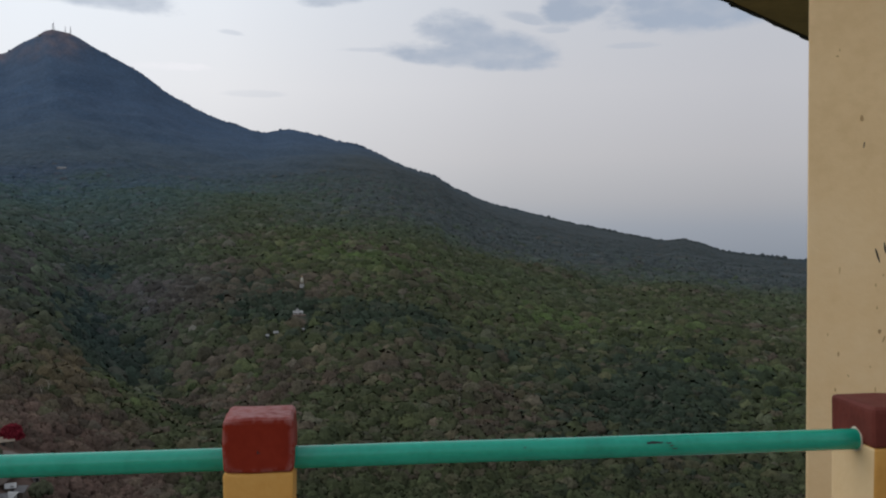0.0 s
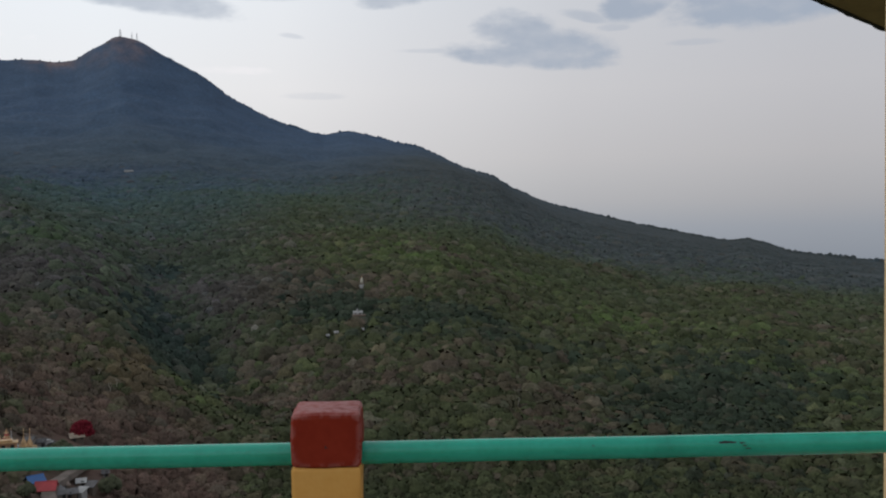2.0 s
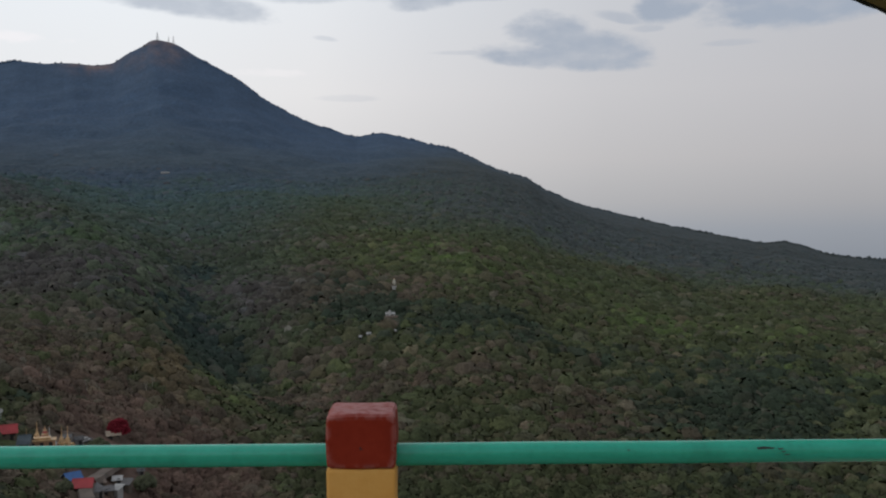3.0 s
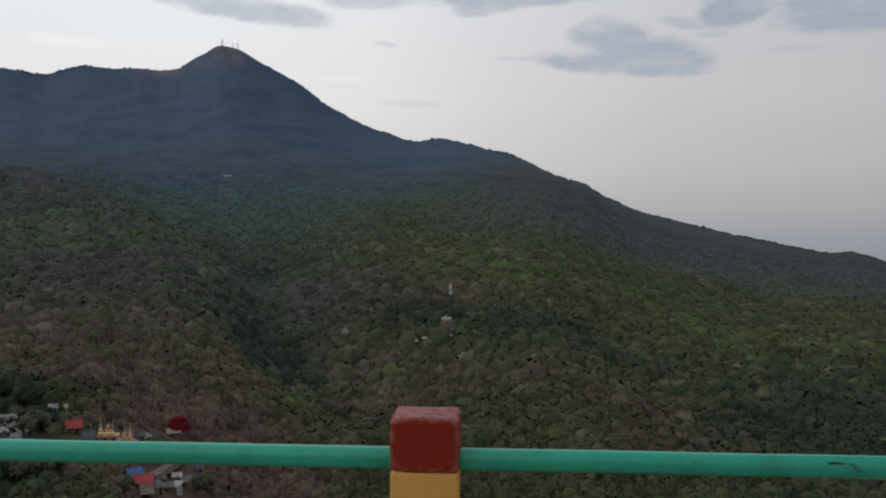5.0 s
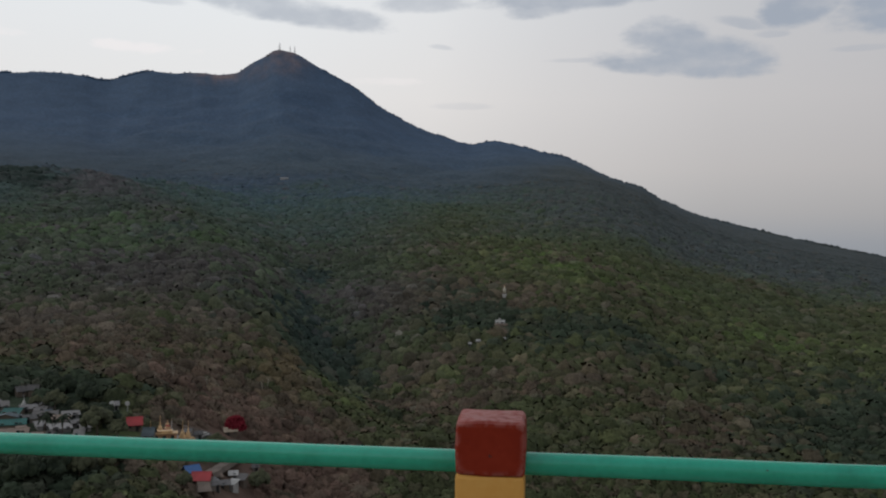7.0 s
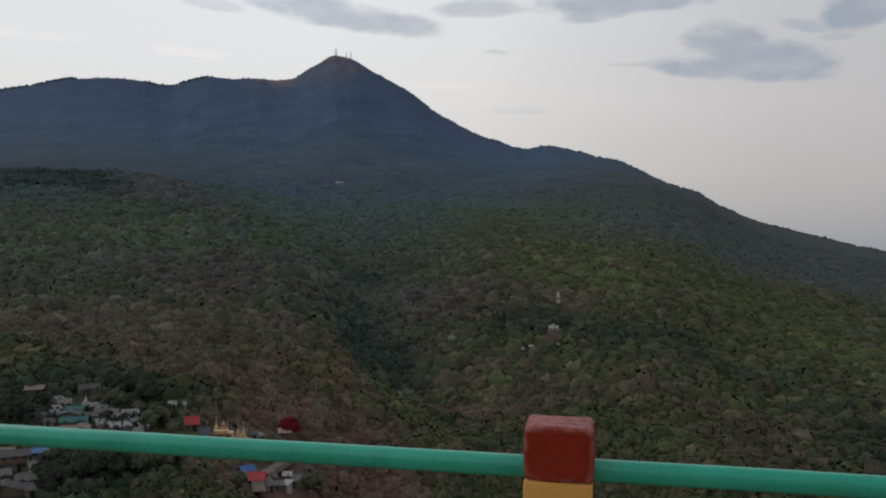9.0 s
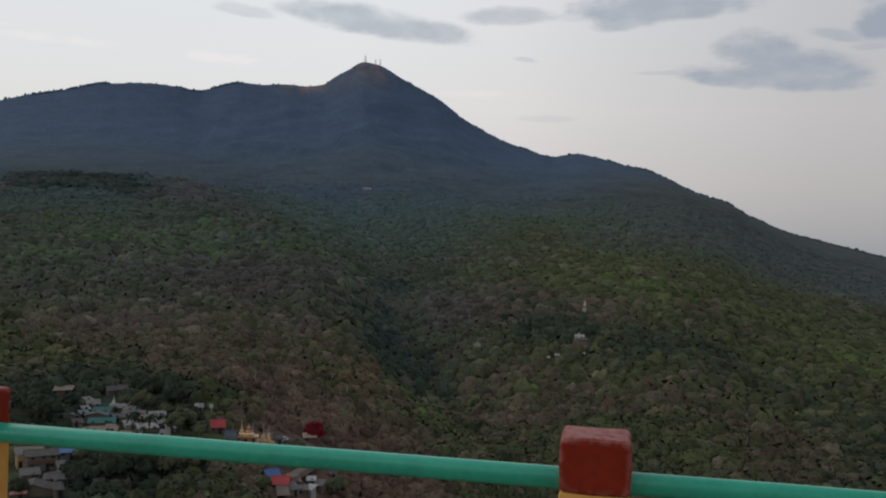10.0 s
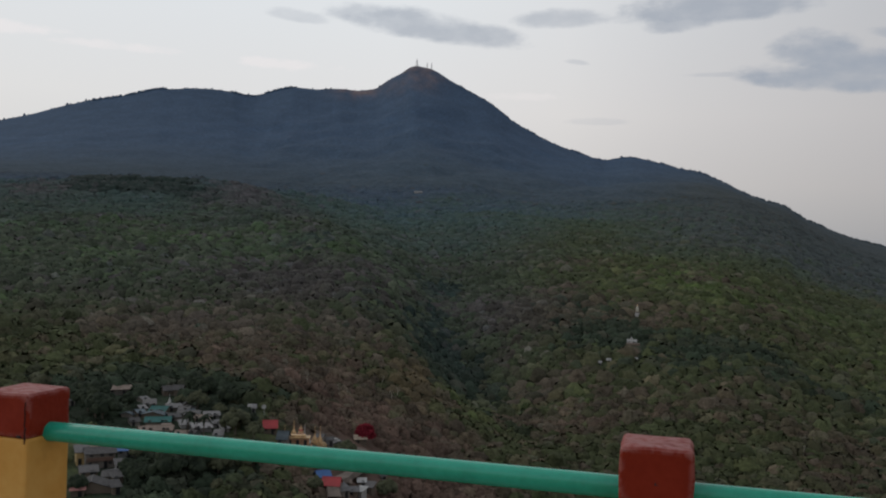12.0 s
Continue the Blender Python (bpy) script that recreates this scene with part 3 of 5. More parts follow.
tagged(back_wall, "plain cream wall added unseen behind the camera to block sky reflections", "wall", kind="structure")
left_post = railing_post(LEFT, "square plastered post painted yellow with dark red top", 1, cap=0.115)
left_post.matrix_basis = pose(LEFT + 0.008, 0, 0, 0, 0, -4)
railing_post(0.0, "square plastered post painted yellow with worn red top", 5)
end_post = railing_post(RIGHT, "square cream and yellow post with dark red top beside a column", 9, CREAM, 0.098, SHADED_RED)
end_post.matrix_basis = pose(RIGHT, 0.02, 0) @ Matrix.Diagonal((1, 1.24, 0.985, 1))
handrail(LEFT + POST / 2 - 0.002, -POST / 2 + 0.002, "glossy teal-green painted steel pipe handrail")
scuffed = handrail(POST / 2 - 0.002, RIGHT - POST / 2 + 0.002, "teal-green painted steel pipe handrail with black scuffs")

column = thing("column", pose(1.689, 0.741, 0, 0, 0, -30), "broad cream limewashed square column behind the railing", "column", kind="structure")
bm = box(0, 0, 0, 0.42, 0.42, 2.422, 0.006)
part("shaft", bm, CREAM, column)

# ---- the forest ----
LIFT = 0.9  # shading normals tilt up by this, softening the shade on crowns


def crown_dome(seg, rings, seed, low=-0.45):
    """A rounded, slightly lobed crown, tucked in below."""
    v, f = [(0, 0, 1.0)], []
    for k in range(1, rings + 1):
        el = math.pi / 2 - (math.pi / 2 - math.asin(low)) * k / rings
        for i in range(seg):
            a = 2 * math.pi * (i + 0.5 * (k % 2)) / seg
            v.append((math.cos(el) * math.cos(a), math.cos(el) * math.sin(a), math.sin(el)))
    for i in range(seg):
        f.append((0, 1 + i, 1 + (i + 1) % seg))
    for k in range(1, rings):
        p, q = 1 + (k - 1) * seg, 1 + k * seg
        for i in range(seg):
            o = i if k % 2 == 0 else (i + 1) % seg
            a, b = (p + i, p + (i + 1) % seg), (q + i, q + (i + 1) % seg)
            if k % 2 == 0:
                f += [(a[0], b[0], a[1]), (a[1], b[0], b[1])]
            else:
                f += [(a[0], b[0], b[1]), (a[0], b[1], a[1])]
    out = []
    for p in v:
        d = Vector(p)
        n = noise.noise(d * 1.4 + Vector((seed * 3.7, 0, seed))) * 0.42 + noise.noise(d * 3.6 + Vector((0, seed * 2.3, 7))) * 0.2 + noise.noise(d * 8.0 + Vector((seed, 3, 1))) * 0.12
        out.append(d * (1.0 + n))
    out = np.array([p[:] for p in out])
    face = out / np.linalg.norm(out, axis=1)[:, None] + np.array([0, 0, LIFT])
    return out, np.array(f), face / np.linalg.norm(face, axis=1)[:, None]


def leafy_crown(seg, rings, cards, card, seed, low=-0.45, tousle=0.22):
    """A rounded crown roughened by loose leaf sprays that stand a little off it."""
    g = np.random.default_rng(seed)
    cv, cf, cn = crown_dome(seg, rings, seed, low)
    if not cards:
        return cv, cf, cn
    pick = g.integers(0, len(cf), cards)
    w = g.dirichlet((1, 1, 1), cards)
    p = (cv[cf[pick]] * w[:, :, None]).sum(1) * g.uniform(0.9, 1.12, (cards, 1))
    d = p / np.linalg.norm(p, axis=1)[:, None]
    nrm = d + g.normal(0, 0.55, d.shape)
    nrm /= np.linalg.norm(nrm, axis=1)[:, None]
    u = np.cross(nrm, g.normal(0, 1, d.shape))
    u /= np.linalg.norm(u, axis=1)[:, None]
    t = np.cross(nrm, u)
    shade = d + np.array([0, 0, LIFT]) + g.normal(0, tousle, d.shape)
    shade /= np.linalg.norm(shade, axis=1)[:, None]
    size = card * g.uniform(0.5, 1.4, len(d))[:, None]
    tri = np.stack([p + u * size, p - 0.5 * u * size + 0.87 * t * size, p - 0.5 * u * size - 0.87 * t * size], 1)
    return np.concatenate([cv, tri.reshape(-1, 3)]), np.concatenate([cf, np.arange(cards * 3).reshape(-1, 3) + len(cv)]), np.concatenate([cn, np.repeat(shade, 3, 0)])


def twiggy_crown(seg, rings, twigs, seed):
    """A leafless crown: a thin inner mass with many upright twigs that break its outline."""
    g = np.random.default_rng(seed)
    cv, cf, cn = crown_dome(seg, rings, seed, -0.1)
    cv = cv * np.array([0.94, 0.94, 0.9])
    d = g.normal(0, 1, (twigs, 3))
    d[:, 2] = np.abs(d[:, 2]) + 0.35
    d /= np.linalg.norm(d, axis=1)[:, None]
    side = np.cross(d, g.normal(0, 1, d.shape))
    side /= np.linalg.norm(side, axis=1)[:, None]
    foot, tip = d * 0.55, d * g.uniform(0.95, 1.2, (twigs, 1)) + g.normal(0, 0.08, d.shape)
    wide = g.uniform(0.05, 0.12, (twigs, 1))
    tri = np.stack([foot + side * wide, foot - side * wide, tip], 1)
    across = np.cross(-2 * side, tip - foot)
    across /= np.linalg.norm(across, axis=1)[:, None]
    return np.concatenate([cv, tri.reshape(-1, 3)]), np.concatenate([cf, np.arange(twigs * 3).reshape(-1, 3) + len(cv)]), np.concatenate([cn, np.repeat(across, 3, 0)])


TWIGS_NEAR = [twiggy_crown(9, 3, 44, 140 + s) for s in range(8)]
TWIGS_MIDDLE = [twiggy_crown(8, 3, 14, 160 + s) for s in range(8)]
CLOSE = [leafy_crown(8, 3, 110, 0.15, 200 + s, -0.15, 0.5) for s in range(10)]
NEAR = [leafy_crown(8, 3, 32, 0.24, 40 + s, -0.15) for s in range(12)]
MIDDLE = [leafy_crown(7, 3, 14, 0.27, 60 + s, -0.15) for s in range(12)]
FAR = [leafy_crown(7, 3, 4, 0.3, 80 + s, -0.1) for s in range(10)]
FARTHEST = [leafy_crown(6, 2, 2, 0.36, 100 + s, -0.1) for s in range(10)]
DISTANT = [leafy_crown(5, 2, 0, 0, 120 + s, -0.1) for s in range(10)]
rng = np.random.default_rng(4)


def joined(name, mat, label, category, batches, rooted=False):
    """One mesh of many crowns. batches: templates, places (n,3), sizes (n,3). Rooted ones follow the slope of the land."""
    allv, allf, alln, allc, start = [], [], [], [], 0
    for shapes, place, size in batches:
        if not len(place):
            continue
        pick = rng.integers(0, len(shapes), len(place))
        turn = rng.uniform(0, 2 * np.pi, len(place))
        if rooted:
            px, py = place[:, 0], place[:, 1]
            gentle = 0.35 + 0.65 * smooth01((np.hypot(px, py) - 900) / 300)
            steep = tuple(gentle * k for k in (np.clip((ground(px + 3, py) - ground(px - 3, py)) / 6, -1, 1), np.clip((ground(px, py + 3) - ground(px, py - 3)) / 6, -1, 1)))
        colour = hazed_leaf_colour(place[:, 0], place[:, 1], rng.normal(0, 1, len(place))) * np.exp(rng.normal(0, 1, (len(place), 1)) * (0.14 - 0.07 * smooth01((np.hypot(place[:, :1], place[:, 1:2]) - 600) / 600)))
        for k, (v, f, facing) in enumerate(shapes):
            m = pick == k
            n = int(m.sum())
            if not n:
                continue
            c, s = np.cos(turn[m])[:, None], np.sin(turn[m])[:, None]
            w = np.stack([v[None, :, 0] * c - v[None, :, 1] * s, v[None, :, 0] * s + v[None, :, 1] * c, np.repeat(v[None, :, 2], n, 0)], -1)
            alln.append(np.stack([facing[None, :, 0] * c - facing[None, :, 1] * s, facing[None, :, 0] * s + facing[None, :, 1] * c, facing[None, :, 2] * (size[m][:, :1] / size[m][:, 2:])], -1).reshape(-1, 3))
            allc.append(np.repeat(colour[m], len(v), 0))
            w = w * size[m][:, None, :]
            if rooted:
                w[:, :, 2] += w[:, :, 0] * steep[0][m][:, None] + w[:, :, 1] * steep[1][m][:, None]
            w = w + place[m][:, None, :]
            allv.append(w.reshape(-1, 3))
            allf.append((f[None] + (start + np.arange(n) * len(v))[:, None, None]).reshape(-1, 3))
            start += n * len(v)
    v, f = np.concatenate(allv), np.concatenate(allf)
    me = bpy.data.meshes.new(name)
    me.vertices.add(len(v))
    me.vertices.foreach_set("co", v.astype(np.float32).ravel())
    me.loops.add(f.size)
    me.loops.foreach_set("vertex_index", f.astype(np.int32).ravel())
    me.polygons.add(len(f))
    me.polygons.foreach_set("loop_start", np.arange(0, f.size, 3, dtype=np.int32))
    me.polygons.foreach_set("use_smooth", np.ones(len(f), dtype=bool))
    me.materials.append(mat)
    me.update()
    give_leaf(me, np.concatenate(allc))
    alln = np.concatenate(alln)
    me.normals_split_custom_set_from_vertices(alln / np.linalg.norm(alln, axis=1)[:, None])
    return tagged(new(name, me), label, category, kind="stuff")


def scatter(r1, r2, step, a1=-42.5, a2=30.5):
    """Places on a jittered grid between two distances."""
    ys = np.arange(-40, r2, step)
    xs = np.arange(-r2 * 0.69, r2 * 0.52, step)
    x, y = np.meshgrid(xs, ys)
    x = (x + rng.uniform(-0.46, 0.46, x.shape) * step).ravel()
    y = (y + rng.uniform(-0.46, 0.46, y.shape) * step).ravel()
    r = np.hypot(x - CENTRE[0], y - CENTRE[1])
    az = np.degrees(np.arctan2(x - CENTRE[0], y - CENTRE[1]))
    keep = (r > r1) & (r <= r2) & (az > a1) & (az < a2)
    return x[keep], y[keep], r[keep], az[keep]


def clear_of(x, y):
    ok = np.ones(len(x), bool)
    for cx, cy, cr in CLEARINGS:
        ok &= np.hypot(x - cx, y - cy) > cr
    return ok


def sort_woods(x, y, r, az):
    """0 olive, 1 yellow-green, 2 leafless brown, 3 dark evergreen, 4 upland woods hazed grey-green, 5 mountain woods
    hazed blue-green.
    """
    n = len(x)
    dry, dark_green, fresh, far = cover_fields(x, y, r, az)
    roll = rng.normal(0, 0.26, n)
    kind = np.zeros(n, int)
    kind[fresh + rng.normal(0, 0.5, n) > 0.8] = 1
    kind[dry + roll > 0.75] = 2
    kind[dark_green + roll * 0.5 > 0.75] = 3
    kind[rng.uniform(0, 1, n) < 0.03] = 3
    kind[(rng.uniform(0, 1, n) < smooth01((far - 850) / 800)) & (kind != 3)] = 4
    kind[rng.uniform(0, 1, n) < smooth01((far - 1550) / 700)] = 5
    return kind
# ---- the eave above the column ----
roof = thing("eave", pose(0, 0, 2.424), "dark timber soffit with a ragged black eave edge", "roof", kind="structure")
EDGE_A, EDGE_B = Vector((1.25, 1.058, 0)), Vector((4.50, 4.118, 0))
along = (EDGE_B - EDGE_A).normalized()
inward = Vector((along.y, -along.x, 0))
bm = bmesh.new()
quad = [EDGE_A, EDGE_B, EDGE_B + inward * 1.6, EDGE_A + inward * 1.6]
lower = [bm.verts.new(p) for p in quad]
upper = [bm.verts.new(p + Vector((0, 0, 0.09))) for p in quad]
bm.faces.new(lower), bm.faces.new(upper)
for i in range(4):
    bm.faces.new((lower[i], lower[(i + 1) % 4], upper[(i + 1) % 4], upper[i]))
part("soffit", bm, SOFFIT, roof)
bm = bmesh.new()
steps = 90
rail_lo, rail_hi = [], []
for i in range(steps + 1):
    p = EDGE_A.lerp(EDGE_B, i / steps)
    wob = 0.006 * noise.noise(Vector((i * 0.37, 2, 0))) + 0.008 * max(0, noise.noise(Vector((i * 0.9, 9, 0))))
    rail_lo.append([bm.verts.new(p - inward * (0.012 + wob) + Vector((0, 0, -0.006 - wob))), bm.verts.new(p + inward * 0.008 + Vector((0, 0, -0.006)))])
    rail_hi.append([bm.verts.new(p - inward * (0.012 + wob) + Vector((0, 0, 0.10))), bm.verts.new(p + inward * 0.008 + Vector((0, 0, 0.10)))])
for i in range(steps):
    for a, b in ((rail_lo[i][0], rail_lo[i][1]), (rail_lo[i][1], rail_hi[i][1]), (rail_hi[i][1], rail_hi[i][0]), (rail_hi[i][0], rail_lo[i][0])):
        nxt = {rail_lo[i][0]: rail_lo[i + 1][0], rail_lo[i][1]: rail_lo[i + 1][1], rail_hi[i][0]: rail_hi[i + 1][0], rail_hi[i][1]: rail_hi[i + 1][1]}
        bm.faces.new((a, b, nxt[b], nxt[a]))
part("edge_strip", bm, TAR, roof)

# black scuffs and chipped plaster on the railing
def curved_patch(x0, x1, turn0, turn1, seed, lift=0.0008):
    bm = bmesh.new()
    cols, rows_ = 14, 4
    grid = []
    for i in range(cols + 1):
        x = x0 + (x1 - x0) * i / cols
        pinch = 0.25 + 0.75 * abs(noise.noise(Vector((i * 0.45, seed, 0)))) + 0.3 * math.sin(math.pi * i / cols)
        mid = (turn0 + turn1) / 2 + 4 * noise.noise(Vector((i * 0.3, seed + 5, 1)))
        half = (turn1 - turn0) / 2 * min(pinch, 1.2)
        col = []
        for j in range(rows_ + 1):
            a = radians(mid - half + 2 * half * j / rows_)
            rr = RAIL_R + lift
            col.append(bm.verts.new((x, -rr * math.cos(a), rr * math.sin(a))))
        grid.append(col)
    for i in range(cols):
        for j in range(rows_):
            bm.faces.new((grid[i][j], grid[i + 1][j], grid[i + 1][j + 1], grid[i][j + 1]))
    return bm


for x0, x1, a0, a1, s in ((0.812, 0.852, 20, 38, 1), (0.858, 0.872, 20, 30, 2), (0.866, 0.876, 6, 15, 3), (0.872, 0.885, -8, 0, 4), (0.520, 0.526, 20, 28, 6)):
    part("scuff", curved_patch(x0, x1, a0, a1, s), SCUFF, scuffed, "thin black scuff marks")
rails = [o for o in scene.objects if o.name.startswith("handrail")]
for px0, mat in ((RIGHT - POST / 2, MORTAR), (LEFT + POST / 2, RED), (-POST / 2, TEAL), (POST / 2, TEAL)):
    bm = lathe([(RAIL_R - 0.001, -0.003), (RAIL_R + 0.003, -0.002), (RAIL_R + 0.003, 0.001), (RAIL_R - 0.001, 0.002)], 28)
    for v in bm.verts:
        v.co.x, v.co.y = (c * (1 + 0.16 * noise.noise(v.co * 55 + Vector((px0 * 9, 0, 0)))) for c in (v.co.x, v.co.y))
    owner = rails[0] if px0 < 0 else rails[1]
    ring = part("collar", bm, mat, owner, "chipped plaster and paint round the pipe end")
    ring.matrix_basis = pose(px0 - owner.location.x, 0, 0, 0, 90, 0)
# corner crack, with its shadow line drawn as a dark red strip
bm = bmesh.new()
crack = []
for k in range(15):
    z = TOP - 0.02 - 0.105 * k / 14
    x = POST / 2 - 0.006 + 0.004 * noise.noise(Vector((k * 0.6, 4, 0)))
    wide = 0.0001 + 0.0003 * abs(noise.noise(Vector((k * 0.9, 8, 0))))
    crack.append([bm.verts.new((x - wide, -POST / 2 - 0.0045, z)), bm.verts.new((x + wide, -POST / 2 - 0.0025, z)), bm.verts.new((x, -POST / 2 + 0.003, z))])
for a, b in zip(crack, crack[1:]):
    for k in range(3):
        bm.faces.new((a[k], a[(k + 1) % 3], b[(k + 1) % 3], b[k]))
part("crack", bm, CRACK_SHADE, left_post, "dark crack along the corner of the cap")
posts = [o for o in scene.objects if o.name.startswith("railing_post")]
for post, (u, v, w, h) in ((posts[1], (0.0, TOP - 0.074, 0.003, 0.007)), (posts[1], (0.004, TOP - 0.076, 0.002, 0.003)), (posts[0], (-0.02, TOP - 0.05, 0.003, 0.006)), (posts[0], (0.05, TOP - 0.108, 0.012, 0.006))):
    part("nail_hole", box(u - w / 2, -POST / 2 - 0.0035, v - h / 2, u + w / 2, -POST / 2 + 0.002, v + h / 2, 0.0008, segments=1), SCUFF, post, "small dark hole in the paint")
for u, v, w, h, tilt, mat in (
        (0.092, 2.056, 0.0037, 0.0093, 0, STAIN), (0.165, 1.751, 0.0037, 0.0187, 8, SCUFF), (0.206, 1.402, 0.0049, 0.0467, -16, SCUFF), (0.227, 1.427, 0.0049, 0.0373, -8, SCUFF), (0.223, 1.339, 0.0037, 0.0078, 0, STAIN), (0.202, 1.307, 0.0037, 0.0124, 0, STAIN),
        (0.095, 1.082, 0.0049, 0.0171, 6, STAIN), (0.086, 0.966, 0.0049, 0.0140, -12, STAIN), (0.063, 1.144, 0.0037, 0.0093, 0, STAIN), (0.214, 1.160, 0.0086, 0.0140, 0, STAIN), (0.226, 1.137, 0.0049, 0.0218, 20, STAIN), (0.203, 0.974, 0.0037, 0.0187, 0, STAIN),
        (0.124, 1.014, 0.0037, 0.0093, -20, STAIN), (0.097, 1.353, 0.0025, 0.0249, 2, STAIN), (0.188, 1.046, 0.0037, 0.0078, 0, STAIN), (0.206, 1.235, 0.0049, 0.0109, 0, STAIN), (0.086, 2.037, 0.0086, 0.0062, 0, STAIN), (0.158, 1.835, 0.0099, 0.0218, 0, STAIN)):
    bm = bmesh.new()  # a ragged fleck with a slightly raised rim
    rim = [bm.verts.new((w / 2 * math.cos(a) * (1 + 0.5 * noise.noise(Vector((u * 40, v * 30, a)))), -0.0012, h / 2 * math.sin(a) * (1 + 0.3 * noise.noise(Vector((v * 50, a, 3)))))) for a in (k * math.pi / 5 for k in range(10))]
    under = [bm.verts.new((p.co.x * 1.1, 0.001, p.co.z * 1.1)) for p in rim]
    bm.faces.new(rim)
    for k in range(10):
        bm.faces.new((rim[k], under[k], under[(k + 1) % 10], rim[(k + 1) % 10]))
    fleck = part("chip", bm, mat, column, "dark scratch in the limewash" if mat is SCUFF else "brown stain on the limewash")
    fleck.matrix_basis = pose(u, 0, v, 0, tilt, 0)

# ---- the village ----
PLASTER = material("stained_plaster", tones((0.18, 0.158, 0.135), 0.55, 1.4), 0.6, rough=0.9, by="object")
WHITEWASH = material("grey_whitewash", tones((0.25, 0.241, 0.228), 0.5, 1.5), 0.6, rough=0.9, by="object")
LIMEWHITE = material("white_limewash", tones((0.44, 0.425, 0.40), 0.65, 1.2), 0.6, rough=0.9, by="object")
OCHREWALL = material("ochre_wall", tones((0.42, 0.29, 0.13)), 0.6, rough=0.9)
TIMBER = material("weathered_timber", tones((0.13, 0.10, 0.075)), 1.0, rough=0.9, by="object")
ZINC = material("dull_zinc_sheet", tones((0.085, 0.079, 0.076), 0.5, 1.5), 1.1, rough=0.75, spec=0.2, by="object")
PALEZINC = material("pale_zinc_sheet", tones((0.138, 0.131, 0.128), 0.45, 1.6), 1.1, rough=0.75, spec=0.2, by="object")
RUST = material("rusted_sheet", tones((0.165, 0.12, 0.092), 0.55, 1.4), 0.5, rough=0.8)
TEALROOF = material("teal_sheet", tones((0.026, 0.104, 0.094), 0.6, 1.3), 0.5, rough=0.7, spec=0.2, by="object")
GREYTEAL = material("faded_teal_sheet", tones((0.085, 0.105, 0.116), 0.6, 1.3), 0.5, rough=0.7, spec=0.2, by="object")
BLUEROOF = material("blue_sheet", tones((0.03, 0.10, 0.26), 0.8, 1.2), 0.5, rough=0.5)
REDROOF = material("red_sheet", tones((0.33, 0.03, 0.032), 0.8, 1.2), 0.5, rough=0.6)
PINKROOF = material("faded_red_sheet", tones((0.34, 0.15, 0.13)), 0.5, rough=0.7)
CREAMROOF = material("cream_awning", tones((0.27, 0.21, 0.15)), 0.5, rough=0.8)
HOLE = material("dark_window", tones((0.015, 0.015, 0.017)), 1.0, rough=0.3, bump=0)
BAND = material("brown_balcony", tones((0.12, 0.07, 0.05)), 1.0, rough=0.8)
GOLD = material("gilded_plaster", tones((0.50, 0.315, 0.15), 0.55, 1.35), 0.9, rough=0.5, metal=0.15)
PALEGOLD = material("weathered_pale_gold", tones((0.46, 0.43, 0.34)), 0.9, rough=0.6)
ORANGE = material("orange_gilding", tones((0.45, 0.24, 0.13), 0.6, 1.35), 0.9, rough=0.6)
PALEBARK = material("bleached_bark", tones((0.27, 0.24, 0.19), 0.7, 1.2), 2, rough=0.95)
BARK = material("grey_brown_bark", tones((0.10, 0.08, 0.06)), 2, rough=0.95)
FLAME = material("red_blossom", [(0.15, (0.11, 0.009, 0.015)), (0.5, (0.145, 0.012, 0.020)), (0.85, (0.185, 0.018, 0.027))], 0.3, fine=1.4, rough=0.95, bump=1, bump_scale=1.5, bump_far=0.5, by="island", spec=0.1)
DIRT = material("dusty_road", tones((0.13, 0.10, 0.08), 0.6, 1.3), 0.2, fine=1.5, rough=1)
STEEL = material("galvanised_steel", tones((0.46, 0.45, 0.45)), 1, rough=0.6, metal=0.2)
CLEARINGS = []  # x, y, radius


def height(x, y):
    return float(ground(x, y))


